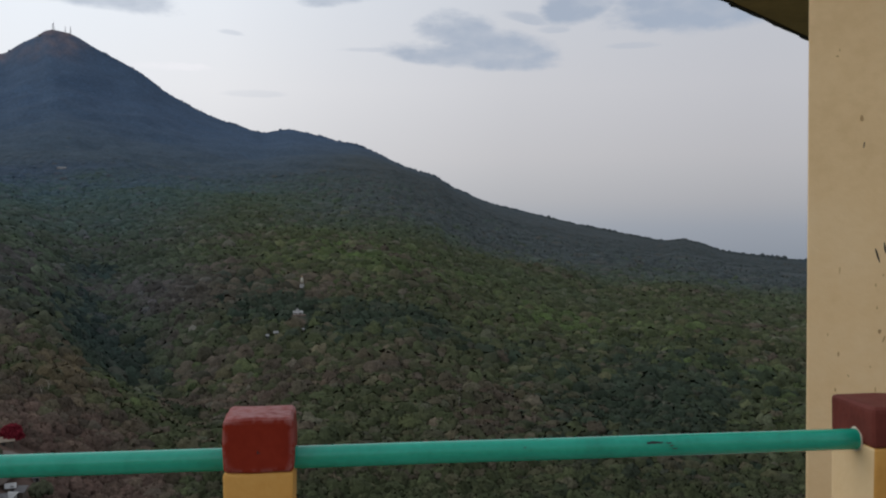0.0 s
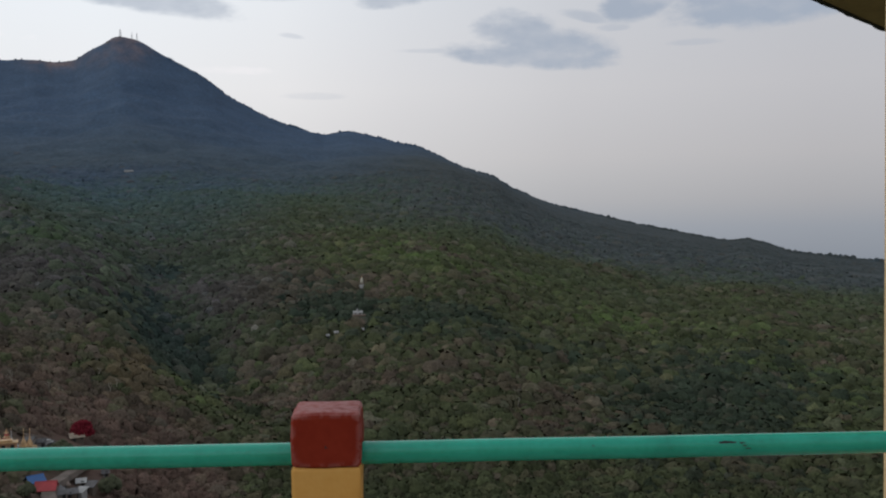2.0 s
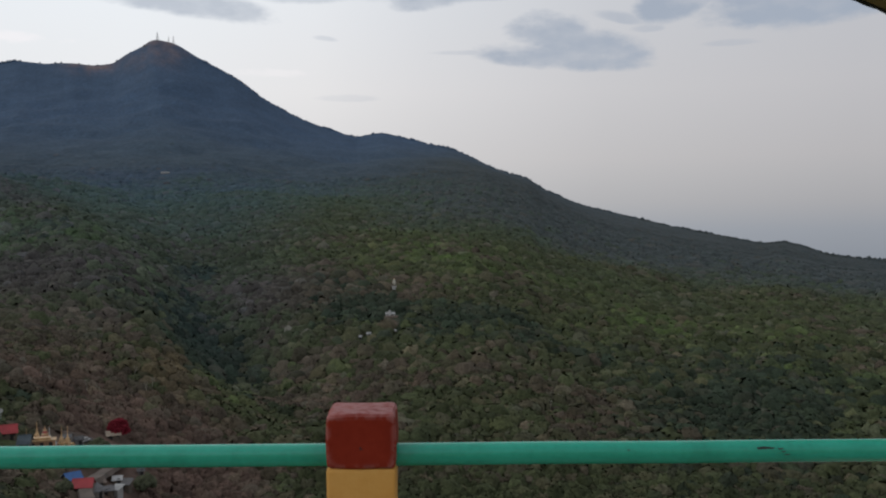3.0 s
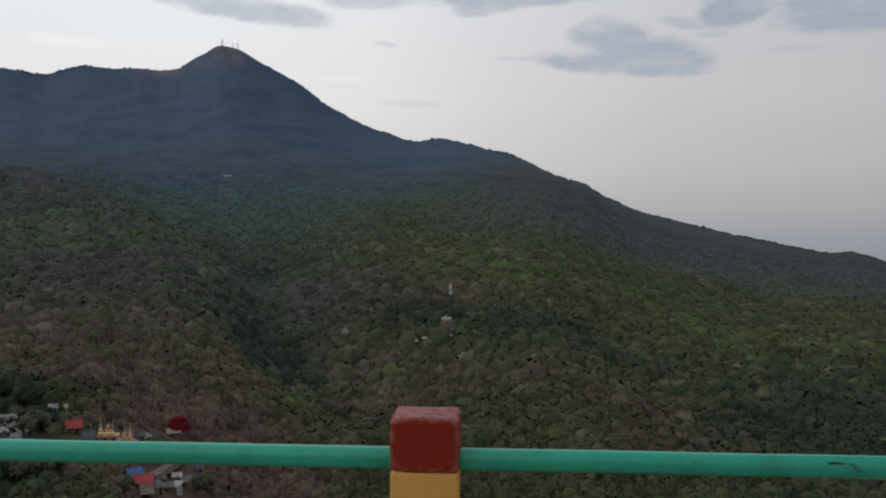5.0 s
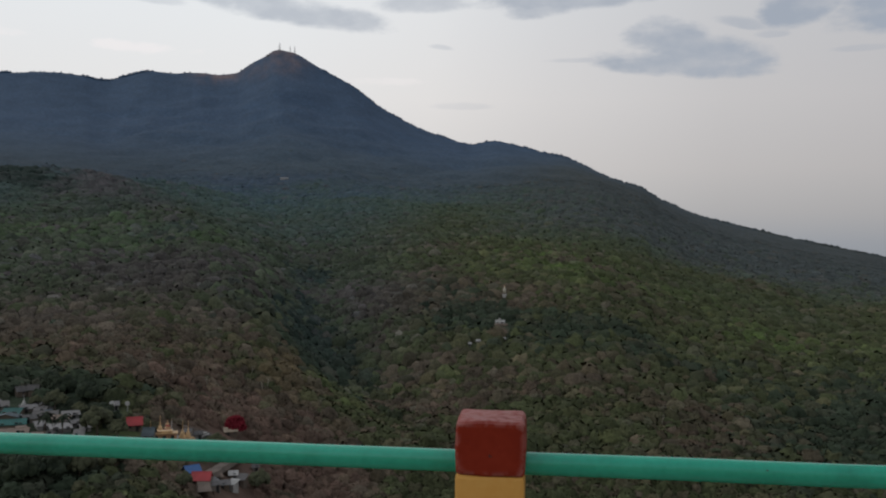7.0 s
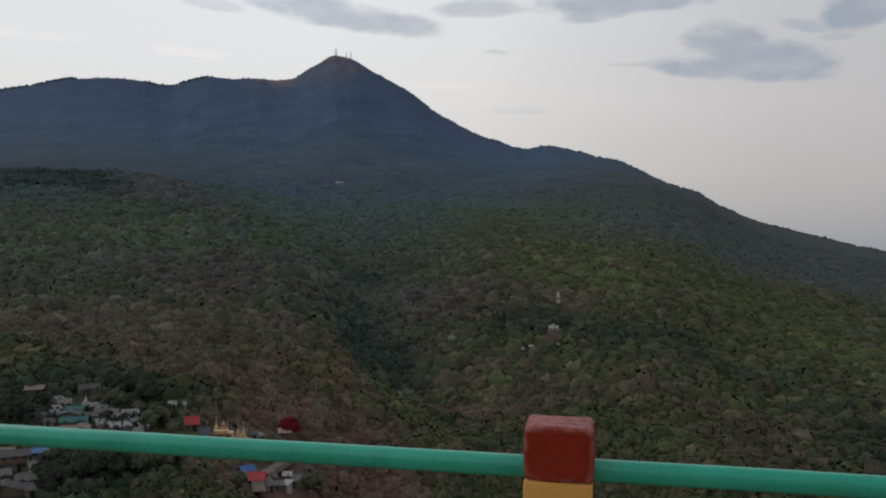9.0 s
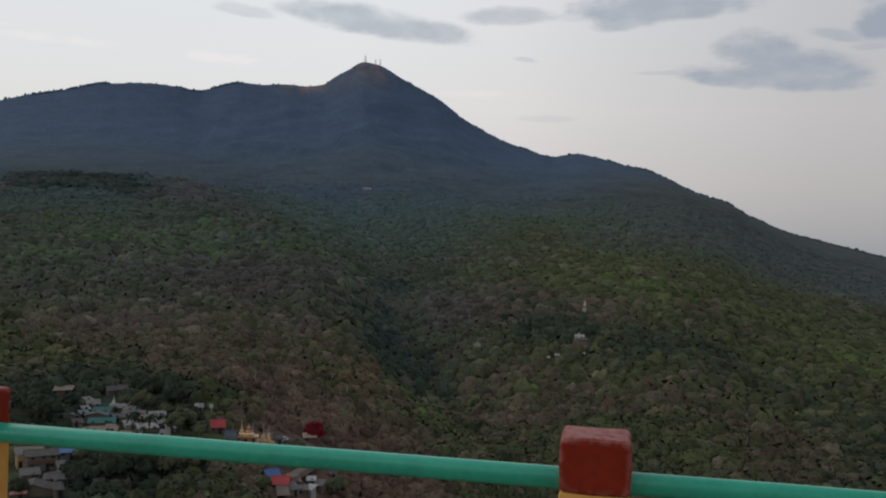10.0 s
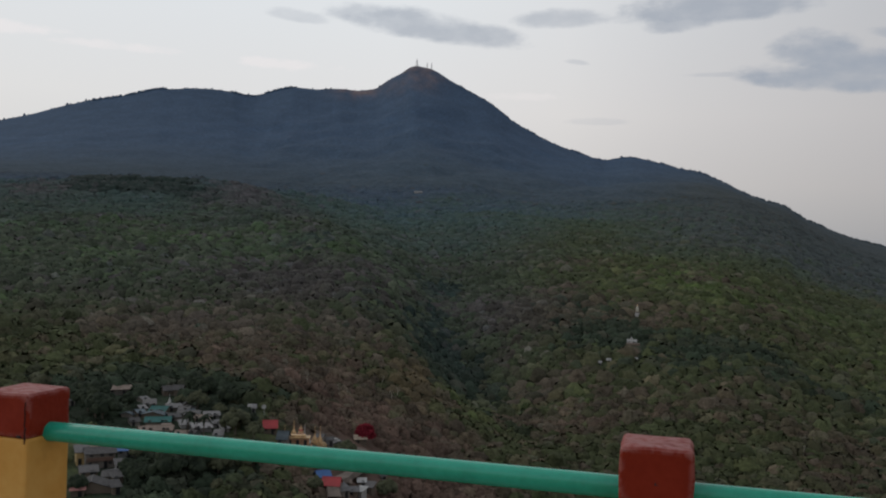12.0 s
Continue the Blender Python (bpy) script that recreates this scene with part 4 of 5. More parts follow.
def house(x, y, yaw, w, d, h, rise, wall, sheet, label, form):
    """A small village house: walls, a sheet roof with eaves, door and windows. Its front stands at x, y."""
    z = height(x, y)
    m = pose(x, y, z, 0, 0, yaw)
    t = thing("house", m, label, "house", "village houses")
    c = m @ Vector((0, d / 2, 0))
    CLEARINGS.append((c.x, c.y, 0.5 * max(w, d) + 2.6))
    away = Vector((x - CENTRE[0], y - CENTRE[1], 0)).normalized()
    for k in (5, 10, 15):  # trees kept off the line of sight from the camera's place
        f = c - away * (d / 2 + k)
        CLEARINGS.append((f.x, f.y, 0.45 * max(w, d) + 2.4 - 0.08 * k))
    o, th = 0.45, 0.09
    bm = bmesh.new()
    hw = w / 2
    prof = [(0, -2.5), (d, -2.5), (d, h), (d / 2, h + rise), (0, h)] if form == "gable" else [(0, -2.5), (d, -2.5), (d, h + rise), (0, h)]
    ends = [[bm.verts.new((s * hw, a, b)) for a, b in prof] for s in (-1, 1)]
    bm.faces.new(ends[0]), bm.faces.new(ends[1])
    n = len(prof)
    for i in range(n):
        bm.faces.new((ends[0][i], ends[0][(i + 1) % n], ends[1][(i + 1) % n], ends[1][i]))
    body = part("wall", bm, wall, t)

    def slope(y0, z0, y1, z1):
        bm = bmesh.new()
        ribs = max(6, int(w / 0.9))
        top, bot = [], []
        for i in range(ribs * 2 + 1):
            xx = -hw - o + (w + 2 * o) * i / (ribs * 2)
            lift = 0.02 + (0.03 if i % 2 else 0.0)
            top.append([bm.verts.new((xx, y0, z0 + lift + th)), bm.verts.new((xx, y1, z1 + lift + th))])
            bot.append([bm.verts.new((xx, y0, z0 + 0.02)), bm.verts.new((xx, y1, z1 + 0.02))])
        for i in range(ribs * 2):
            bm.faces.new((top[i][0], top[i + 1][0], top[i + 1][1], top[i][1]))
            bm.faces.new((bot[i][0], bot[i][1], bot[i + 1][1], bot[i + 1][0]))
            bm.faces.new((bot[i][0], bot[i + 1][0], top[i + 1][0], top[i][0]))
            bm.faces.new((top[i][1], top[i + 1][1], bot[i + 1][1], bot[i][1]))
        bm.faces.new((bot[0][0], top[0][0], top[0][1], bot[0][1]))
        bm.faces.new((bot[-1][1], top[-1][1], top[-1][0], bot[-1][0]))
        return bm

    if form == "gable":
        k = rise / (d / 2)
        part("roof", slope(-o, h - o * k, d / 2, h + rise), sheet, t)
        part("roof", slope(d + o, h - o * k, d / 2, h + rise), sheet, t)
        part("ridge", rod((-hw - o, d / 2, h + rise + 0.08), (hw + o, d / 2, h + rise + 0.08), 0.13, 8), sheet, t)
    else:
        k = rise / d
        part("roof", slope(-o, h - o * k, d + o, h + rise + o * k), sheet, t)
    door = part("door", box(-0.45, -0.05, -0.6, 0.45, 0.02, 1.95), HOLE, t, "dark open doorway")
    door.location.x = (-0.22 if rng.random() < 0.5 else 0.18) * w
    for s in (-0.33, 0.33):
        if w > 3.5:
            frame_ = part("window", box(s * w - 0.5, -0.04, 0.95, s * w + 0.5, 0.02, 1.85), TIMBER, t)
            part("pane", box(s * w - 0.4, -0.06, 1.05, s * w + 0.4, -0.03, 1.75), HOLE, frame_)
    if h > 4:
        part("balcony", box(-hw * 0.9, -0.5, h * 0.5, hw * 0.9, 0.0, h * 0.5 + 0.95, 0.03), BAND, t, "brown painted balcony band")
        for s in (-0.3, 0.05, 0.35):
            part("window", box(s * w - 0.45, -0.05, h * 0.5 + 1.1, s * w + 0.45, 0.02, h - 0.35), HOLE, t)
    return t


rng = np.random.default_rng(4)
house(-195.8, 288.2, 38, 7.8, 4.2, 2.0, 0.8, PLASTER, RUST, "long pale plastered house with rusty sheet roof", "shed")
house(-179.8, 294.4, 44, 3.0, 4.2, 2.2, 1.2, TIMBER, ZINC, "small grey timber house with gabled zinc roof", "gable")
house(-176.8, 296.0, 23, 3.2, 4.2, 2.5, 1.3, TIMBER, ZINC, "grey timber house with zinc roof above the village", "gable")
house(-174.9, 274.8, 33, 3.8, 6.3, 1.5, 0.6, PLASTER, ZINC, "small plastered house with flat zinc roof", "shed")
house(-167.5, 267.3, 14, 5.2, 7.6, 1.36, 0.98, TIMBER, TEALROOF, "timber shop house with green painted sheet roof", "gable")
house(-162.6, 265.1, 102, 3.3, 7.6, 1.29, 0.9, TIMBER, GREYTEAL, "timber house with faded grey-green sheet roof", "gable")
house(-159.1, 254.6, 29, 7.6, 6.3, 1.36, 0.98, TIMBER, TEALROOF, "long low shop row with teal sheet roof", "gable")
house(-165.3, 274.9, 39, 4.7, 6.3, 1.36, 0.68, PLASTER, PALEZINC, "whitewashed house with pale zinc roof", "gable")
house(-155.8, 267.6, 26, 6.9, 6.3, 1.36, 0.75, PLASTER, ZINC, "long plastered house with grey zinc roof", "gable")
house(-148.5, 270.1, 32, 4.8, 6.3, 1.36, 0.68, WHITEWASH, PALEZINC, "whitewashed shed with pale zinc roof", "gable")
house(-153.2, 246.0, 26, 7.6, 6.3, 1.16, 0.83, TIMBER, RUST, "low timber market hall with rusty brown roof", "gable")
house(-142.4, 253.3, 34, 5.7, 6.3, 1.36, 0.3, WHITEWASH, PALEZINC, "whitewashed walled house with flat roof", "shed")
house(-165.3, 251.8, 43, 2.6, 6.3, 1.36, 0.75, PLASTER, ZINC, "small plastered house beside the market hall", "gable")
house(-199.6, 265.8, 37, 2.3, 4.2, 2.2, 1.0, PLASTER, PALEZINC, "small house with pale roof among trees", "gable")
house(-145.6, 206.1, 40, 7.4, 5.1, 4.1, 1.0, PLASTER, ZINC, "two-storey plastered house with brown balcony band and zinc roof", "gable")
house(-151.4, 206.7, 41, 3.2, 5.1, 3.6, 0.8, OCHREWALL, ZINC, "narrow ochre house beside a two-storey house", "shed")
house(-146.4, 218.8, 30, 4.3, 4.2, 1.9, 0.8, WHITEWASH, BLUEROOF, "open shed with blue sheet roof and white posts", "gable")
house(-142.5, 197.2, 42, 4.0, 5.1, 1.7, 1.0, TIMBER, ZINC, "low timber house with grey zinc roof", "gable")
house(-131.3, 190.5, 122, 6.0, 9.0, 1.3, 1.6, TIMBER, ZINC, "large house with grey gabled zinc roof", "gable")
house(-127.6, 187.0, 46, 1.8, 3.4, 1.9, 0.7, TIMBER, ZINC, "small grey shed under trees", "shed")
house(-134.6, 182.0, 37, 2.8, 3.4, 1.7, 0.8, TIMBER, PINKROOF, "low shed with faded red roof", "shed")
house(-123.5, 262.0, 27, 4.0, 4.0, 2.2, 1.8, TIMBER, REDROOF, "timber monastery hall with bright red sheet roof", "gable")
house(-140.6, 283.8, 26, 2.1, 6.0, 1.77, 0.75, WHITEWASH, PALEZINC, "small white house in the trees", "gable")
house(-115.8, 253.9, 12, 2.8, 5.0, 2.0, 1.8, PLASTER, GREYTEAL, "low hall with blue-grey sheet roof", "gable")
house(-109.5, 308.6, 25, 4.1, 3.0, 1.8, 0.8, TIMBER, CREAMROOF, "roadside stall with dull cream awning", "shed")
house(-95.6, 239.5, 42, 3.6, 4.0, 2.0, 1.3, TIMBER, BLUEROOF, "roadside shop with bright blue sheet roof", "gable")
house(-92.3, 235.7, 11, 4.6, 4.0, 2.0, 1.6, TIMBER, REDROOF, "roadside shop with red sheet roof", "gable")
house(-92.4, 262.4, 18, 2.2, 3.0, 1.6, 0.7, TIMBER, LIMEWHITE, "roadside shed with whitish sheet roof", "gable")
house(-89.7, 247.6, 24, 2.6, 3.0, 1.6, 0.8, TIMBER, PALEZINC, "small grey roofed shed beside the road", "gable")
house(-89.6, 260.6, -1, 2.2, 3.0, 2.0, 0.8, TIMBER, ZINC, "small grey lean-to shed by the road", "shed")
house(-92.8, 285.1, 18, 1.7, 2.0, 1.6, 0.6, WHITEWASH, PALEZINC, "tiny white roadside hut", "gable")
house(-28.6, 618.0, 6, 5.9, 4.0, 1.8, 1.0, LIMEWHITE, WHITEWASH, "hillside temple pavilion with white walls and pale roof", "gable")
house(-39.5, 560.0, 4, 2.2, 3.0, 1.6, 0.8, WHITEWASH, WHITEWASH, "small white house on the wooded hill", "gable")
house(-24.6, 567.5, 6, 3.5, 3.0, 1.2, 0.5, TIMBER, WHITEWASH, "low pale-roofed shelter on the hill path", "shed")
house(-44.1, 552.8, 5, 1.3, 3.0, 1.8, 0.8, WHITEWASH, WHITEWASH, "tiny white hut on the wooded hill", "gable")
house(-516.0, 1760.7, 19, 15.5, 8.0, 2.6, 1.4, WHITEWASH, WHITEWASH, "long white-roofed house high on the mountain foot", "gable")
house(-170.9, 263.8, 53, 2.4, 5.1, 1.36, 0.6, TIMBER, GREYTEAL, "small timber shop with faded green roof", "gable")
house(-160.9, 273.2, 17, 3.1, 5.1, 1.36, 0.6, WHITEWASH, ZINC, "whitewashed shop house with zinc roof", "gable")
house(-157.8, 262.9, 43, 3.3, 5.1, 1.36, 0.75, PLASTER, PALEZINC, "plastered shop with pale sheet roof", "gable")
house(-150.3, 264.8, 10, 3.0, 5.1, 1.29, 0.6, TIMBER, RUST, "timber shed with rusty roof beside palms", "gable")
house(-149.3, 255.1, 40, 2.9, 5.1, 1.29, 0.52, WHITEWASH, PALEZINC, "whitewashed hut with sloping pale roof", "shed")
house(-141.4, 260.3, 53, 2.9, 5.1, 1.5, 0.6, WHITEWASH, PALEZINC, "whitewashed house at the village edge", "gable")
house(-144.8, 244.4, 21, 3.3, 5.1, 1.16, 0.6, PLASTER, RUST, "low plastered stall with rusty roof", "gable")
house(-159.1, 277.7, 110, 2.5, 5.1, 1.29, 0.6, TIMBER, ZINC, "narrow timber house with dull zinc roof", "gable")
house(-180.6, 281.7, 63, 2.3, 5.1, 1.29, 0.6, PLASTER, PALEZINC, "small plastered hut behind the shop row", "gable")
house(-133.7, 247.0, 23, 2.5, 5.1, 1.29, 0.6, PLASTER, PALEZINC, "small plastered hut under the palms", "shed")
house(-133.0, 195.6, 55, 2.5, 4.2, 1.7, 0.8, TIMBER, ZINC, "grey roofed kitchen beside a large house", "shed")
house(-89.7, 240.6, 50, 2.9, 4.0, 2.0, 0.9, PLASTER, PALEZINC, "pale roofed roadside stall among sheds", "gable")
house(-111.4, 282.8, 31, 2.4, 3.0, 1.8, 0.7, WHITEWASH, PALEZINC, "white roadside kiosk with sheet roof", "gable")
house(-173.7, 269.6, 48, 1.9, 3.8, 1.16, 0.45, PLASTER, PALEZINC, "small whitewashed lean-to by the shop row", "shed")
house(-166.6, 280.8, 6, 2.1, 3.8, 1.16, 0.52, PLASTER, ZINC, "small plastered room behind the houses", "gable")
house(-156.6, 272.5, 65, 2.1, 3.8, 1.16, 0.52, WHITEWASH, GREYTEAL, "whitewashed hut with faded green roof", "gable")
house(-147.6, 264.2, 14, 1.8, 3.8, 1.16, 0.45, TIMBER, RUST, "tiny timber shed with rusty roof", "shed")
house(-152.7, 250.2, 39, 2.3, 3.8, 1.15, 0.38, PLASTER, RUST, "low stall with brown rusty awning", "shed")
house(-142.8, 246.8, 0, 2.2, 3.8, 1.16, 0.52, WHITEWASH, ZINC, "whitewashed hut at the foot of the palms", "gable")
house(-135.8, 256.4, 48, 2.0, 3.8, 1.16, 0.45, WHITEWASH, PALEZINC, "white walled shed at the village edge", "shed")
house(-143.8, 238.8, 27, 2.7, 3.8, 1.15, 0.45, TIMBER, RUST, "long low timber stall with rusty awning", "shed")
house(-157.2, 244.9, 51, 2.6, 5.1, 1.16, 0.6, TIMBER, RUST, "brown timber hut below the market hall", "gable")
house(-172.4, 261.2, 94, 1.5, 3.8, 1.16, 0.52, PLASTER, GREYTEAL, "narrow plastered hut with faded roof", "gable")
house(-154.3, 215.8, 22, 2.8, 3.4, 2.3, 0.7, WHITEWASH, RUST, "whitewashed upper house with rusty roof", "gable")
house(-138.7, 204.9, 40, 2.2, 3.4, 2.0, 0.7, WHITEWASH, ZINC, "whitewashed block beside the two-storey house", "shed")
house(-135.6, 195.5, 27, 3.0, 3.4, 1.7, 0.8, TIMBER, ZINC, "dark timber kitchen with grey roof", "gable")
house(-92.2, 244.4, 51, 1.8, 3.0, 1.8, 0.6, TIMBER, PALEZINC, "tiny stall with pale awning by the road", "shed")
house(-89.1, 250.3, -11, 2.1, 3.0, 1.8, 0.6, LIMEWHITE, LIMEWHITE, "white awning over a roadside stall", "shed")
house(-92.7, 251.4, 35, 1.5, 2.0, 1.6, 0.5, TIMBER, RUST, "brown awning beside the dirt road", "shed")
house(-114.0, 279.5, 2, 2.1, 3.0, 1.6, 0.6, PLASTER, PALEZINC, "pale kiosk beside the pagoda", "gable")
house(-109.9, 286.8, 33, 1.7, 2.0, 1.6, 0.5, TIMBER, ZINC, "grey stall along the upper road", "shed")


# the dirt road past the shops
PATH = [(-119, 286), (-113, 295), (-106, 298), (-100, 288), (-97.5, 272), (-95.5, 256), (-93.0, 240), (-87, 226)]
smooth_path = []
for i in range(len(PATH) - 1):
    p0, p1, p2, p3 = PATH[max(i - 1, 0)], PATH[i], PATH[i + 1], PATH[min(i + 2, len(PATH) - 1)]
    for s in np.linspace(0, 1, 6, endpoint=False):
        smooth_path.append(tuple(0.5 * (2 * b + (c - a) * s + (2 * a - 5 * b + 4 * c - d) * s * s + (3 * b - a - 3 * c + d) * s ** 3) for a, b, c, d in zip(p0, p1, p2, p3)))
bm = bmesh.new()
rows_ = []
for i, p in enumerate(smooth_path):
    q = smooth_path[min(i + 1, len(smooth_path) - 1)]
    o = smooth_path[max(i - 1, 0)]
    side = Vector((q[1] - o[1], o[0] - q[0], 0)).normalized()
    wide = 1.7 + 0.5 * noise.noise(Vector((i * 0.4, 0, 3)))
    zc = max(height(p[0] + side.x * s, p[1] + side.y * s) for s in (-3, 0, 3)) + 0.25
    rows_.append([bm.verts.new((p[0] + side.x * s * wide, p[1] + side.y * s * wide, zc + dz)) for s, dz in ((-1.25, -1.5), (-1, 0), (0, 0.08), (1, 0), (1.25, -1.5))])
    CLEARINGS.append((p[0], p[1], 4.6))
for a, b in zip(rows_, rows_[1:]):
    for j in range(4):
        bm.faces.new((a[j], a[j + 1], b[j + 1], b[j]))
tagged(part("road", bm, DIRT), "dusty pale brown dirt road past the roadside shops", "road", kind="structure")
for c in ((-158, 262, 13), (-150, 255, 12), (-146, 262, 10), (-116, 268, 9), (-113, 279, 9), (-142, 246, 10), (-110, 303, 8), (-147, 198, 10), (-92, 262, 7), (-92, 248, 7), (-123.5, 257, 8), (-121.5, 251, 6), (-116, 258, 6)):
    CLEARINGS.append(c)


# pagodas
def stupa(x, y, size, body, tip, label, tiers=3, sink=0.3):
    z = height(x, y) - sink
    t = thing("pagoda", pose(x, y, z), label, "pagoda", "pagodas")
    CLEARINGS.extend([(x, y, size * 0.3 + 2.5), (x * 0.975, y * 0.975, size * 0.3 + 2), (x * 0.95, y * 0.95, size * 0.3 + 1)])
    s = size / 10
    zz = 0.0
    for i in range(tiers):
        w = (2.6 - 0.45 * i) * s
        part("terrace", box(-w, -w, zz - (2 if i == 0 else 0), w, w, zz + 0.75 * s, 0.08 * s), body, t)
        zz += 0.75 * s
    part("bell", lathe([(1.55 * s, zz), (1.6 * s, zz + 0.3 * s), (1.35 * s, zz + 0.5 * s), (1.25 * s, zz + 1.2 * s), (1.0 * s, zz + 2.0 * s), (0.62 * s, zz + 2.7 * s), (0.45 * s, zz + 3.0 * s)], 20), tip, t, smooth=True)
    zz += 3.0 * s
    prof, r = [], 0.48 * s
    for i in range(7):
        prof += [(r, zz), (r * 0.72, zz + 0.2 * s)]
        zz += 0.34 * s
        r *= 0.84
    part("spire", lathe(prof + [(0.14 * s, zz), (0.2 * s, zz + 0.3 * s), (0.03 * s, 10 * s)], 14), tip, t)
    part("finial", lathe([(0.26 * s, 8.9 * s), (0.1 * s, 9.2 * s), (0.03 * s, 9.7 * s)], 10), GOLD, t)
    return t


stupa(-117.0, 265.6, 7.0, ORANGE, GOLD, "gilded pagoda on orange terraces in the village")
stupa(-115.4, 270.6, 6.2, LIMEWHITE, LIMEWHITE, "small whitewashed pagoda beside a gilded one", 2)
stupa(-113.6, 275.0, 6.2, GOLD, GOLD, "slender gilded pagoda in the village", 2)
stupa(-112.4, 276.6, 6.8, GOLD, GOLD, "slender gilded pagoda with tall spire", 2)
stupa(-118.9, 263.0, 4.8, ORANGE, GOLD, "small gilded corner pagoda", 1)
stupa(-112.6, 264.5, 4.6, ORANGE, ORANGE, "small orange corner pagoda", 1)
stupa(-109.8, 269.0, 4.2, LIMEWHITE, GOLD, "small white and gold shrine pagoda", 1)
stupa(-172.5, 283.4, 4.6, LIMEWHITE, LIMEWHITE, "small white pagoda between houses", 2)
for x, y, size, body, tip in ((-117.9, 268.2, 4.4, LIMEWHITE, GOLD), (-116.0, 263.6, 3.8, GOLD, GOLD), (-114.6, 267.6, 4.6, ORANGE, GOLD), (-118.2, 261.0, 3.4, ORANGE, LIMEWHITE), (-111.4, 266.8, 3.6, GOLD, ORANGE)):
    stupa(x, y, size, body, tip, "small gilded and whitewashed pagoda of the village shrine", 2)


def tiered_pavilion(x, y, turn, size):
    """A wooden shrine tower with five shrinking roofs."""
    t = thing("tiered_pavilion", pose(x, y, height(x, y), 0, 0, turn), "red and gold shrine tower with stacked roofs", "shrine")
    zz, w = 1.6 * size, 1.5 * size
    part("base", box(-w * 0.8, -w * 0.8, -2, w * 0.8, w * 0.8, zz, 0.05), LIMEWHITE, t)
    for k in range(5):
        part("roof", lathe([(w * 1.2, zz), (w * 0.75, zz + 0.28 * size), (w * 0.6, zz + 0.3 * size)], 4), REDROOF if k % 2 else GOLD, t)
        part("storey", box(-w * 0.42, -w * 0.42, zz + 0.3 * size, w * 0.42, w * 0.42, zz + 0.62 * size, 0.02), ORANGE, t)
        zz, w = zz + 0.6 * size, w * 0.78
    part("finial", lathe([(0.2 * size, zz), (0.1 * size, zz + 0.4 * size), (0.02, zz + 0.9 * size)], 8), GOLD, t)
    CLEARINGS.append((x, y, 4))
    return t


tiered_pavilion(-115.9, 268.6, 20, 1.0)
tiered_pavilion(-113.9, 264.2, 35, 0.75)
hx, hy = -30.2, 722.0
hill = thing("pagoda", pose(hx, hy, height(hx, hy) + 2.0) @ Matrix.Diagonal((0.72, 0.72, 0.92, 1)), "pale gold bell-shaped hill pagoda on a white base among trees", "pagoda", "pagodas")
part("terrace", box(-2.3, -2.3, -4, 2.3, 2.3, 0.9, 0.12), LIMEWHITE, hill)
part("plinth", lathe([(1.7, 0.9), (1.75, 1.5), (1.5, 1.9)], 16), TIMBER, hill)
part("bell", lathe([(1.5, 1.9), (1.55, 3.4), (1.35, 4.8), (0.95, 6.0), (0.55, 6.6)], 20), PALEGOLD, hill, smooth=True)
part("spire", lathe([(0.5, 6.6), (0.4, 7.2), (0.12, 7.8), (0.04, 8.6)], 14), GOLD, hill)
CLEARINGS.extend([(hx * k, hy * k, 5.5) for k in (1, 0.99, 0.98, 0.97, 0.96, 0.95)])
shrine = thing("shrine_hall", pose(-113.6, 261.0, height(-113.6, 261.0) + 0.6, 0, 0, 22), "low orange shrine hall with stepped golden roof", "shrine")
part("wall", box(-3.6, 0, -2, 3.6, 3.0, 1.8, 0.05), ORANGE, shrine)
part("roof", box(-3.9, -0.3, 1.8, 3.9, 3.3, 2.1, 0.08), GOLD, shrine)
part("upper_roof", box(-2.4, 0.4, 2.1, 2.4, 2.6, 2.7, 0.1), GOLD, shrine)
for s in (-2.4, 0.0, 2.4):
    part("arch", box(s - 0.5, -0.06, -0.3, s + 0.5, 0.02, 1.4, 0.02), HOLE, shrine)
tier = thing("roof_pavilion", pose(-29.0, 618.9, height(-29.0, 618.9) + 3.0, 0, 0, 6) @ Matrix.Scale(0.55, 4), "small white upper pavilion on the temple roof", "pavilion")
part("wall", box(-1.4, 0.6, -1.6, 1.4, 3.0, 1.2, 0.05), LIMEWHITE, tier)
part("roof", lathe([(2.0, 1.2), (1.3, 1.7), (0.5, 2.3), (0.06, 3.4)], 4, at=(0, 1.8, 0)), PALEZINC, tier)
terrace = thing("retaining_wall", pose(-27.7, 613.4, height(-27.7, 613.4), 0, 0, 4), "bare brown terrace bank below the temple", "wall")
part("bank", box(-4.5, 0, -3, 4.5, 2.5, 1.4, 0.3), RUST, terrace)
CLEARINGS += [(-27.0, 593, 8), (-26.6, 584, 7), (-27.6, 604, 9), (-139, 238, 9), (-146, 240, 8), (-27.7, 608, 7), (-29.4, 708, 8), (-29.0, 698, 6), (-28.0, 598, 8), (-28.2, 620, 9), (-518, 1775, 16), (-39.4, 554, 5), (-25.2, 560, 5)]

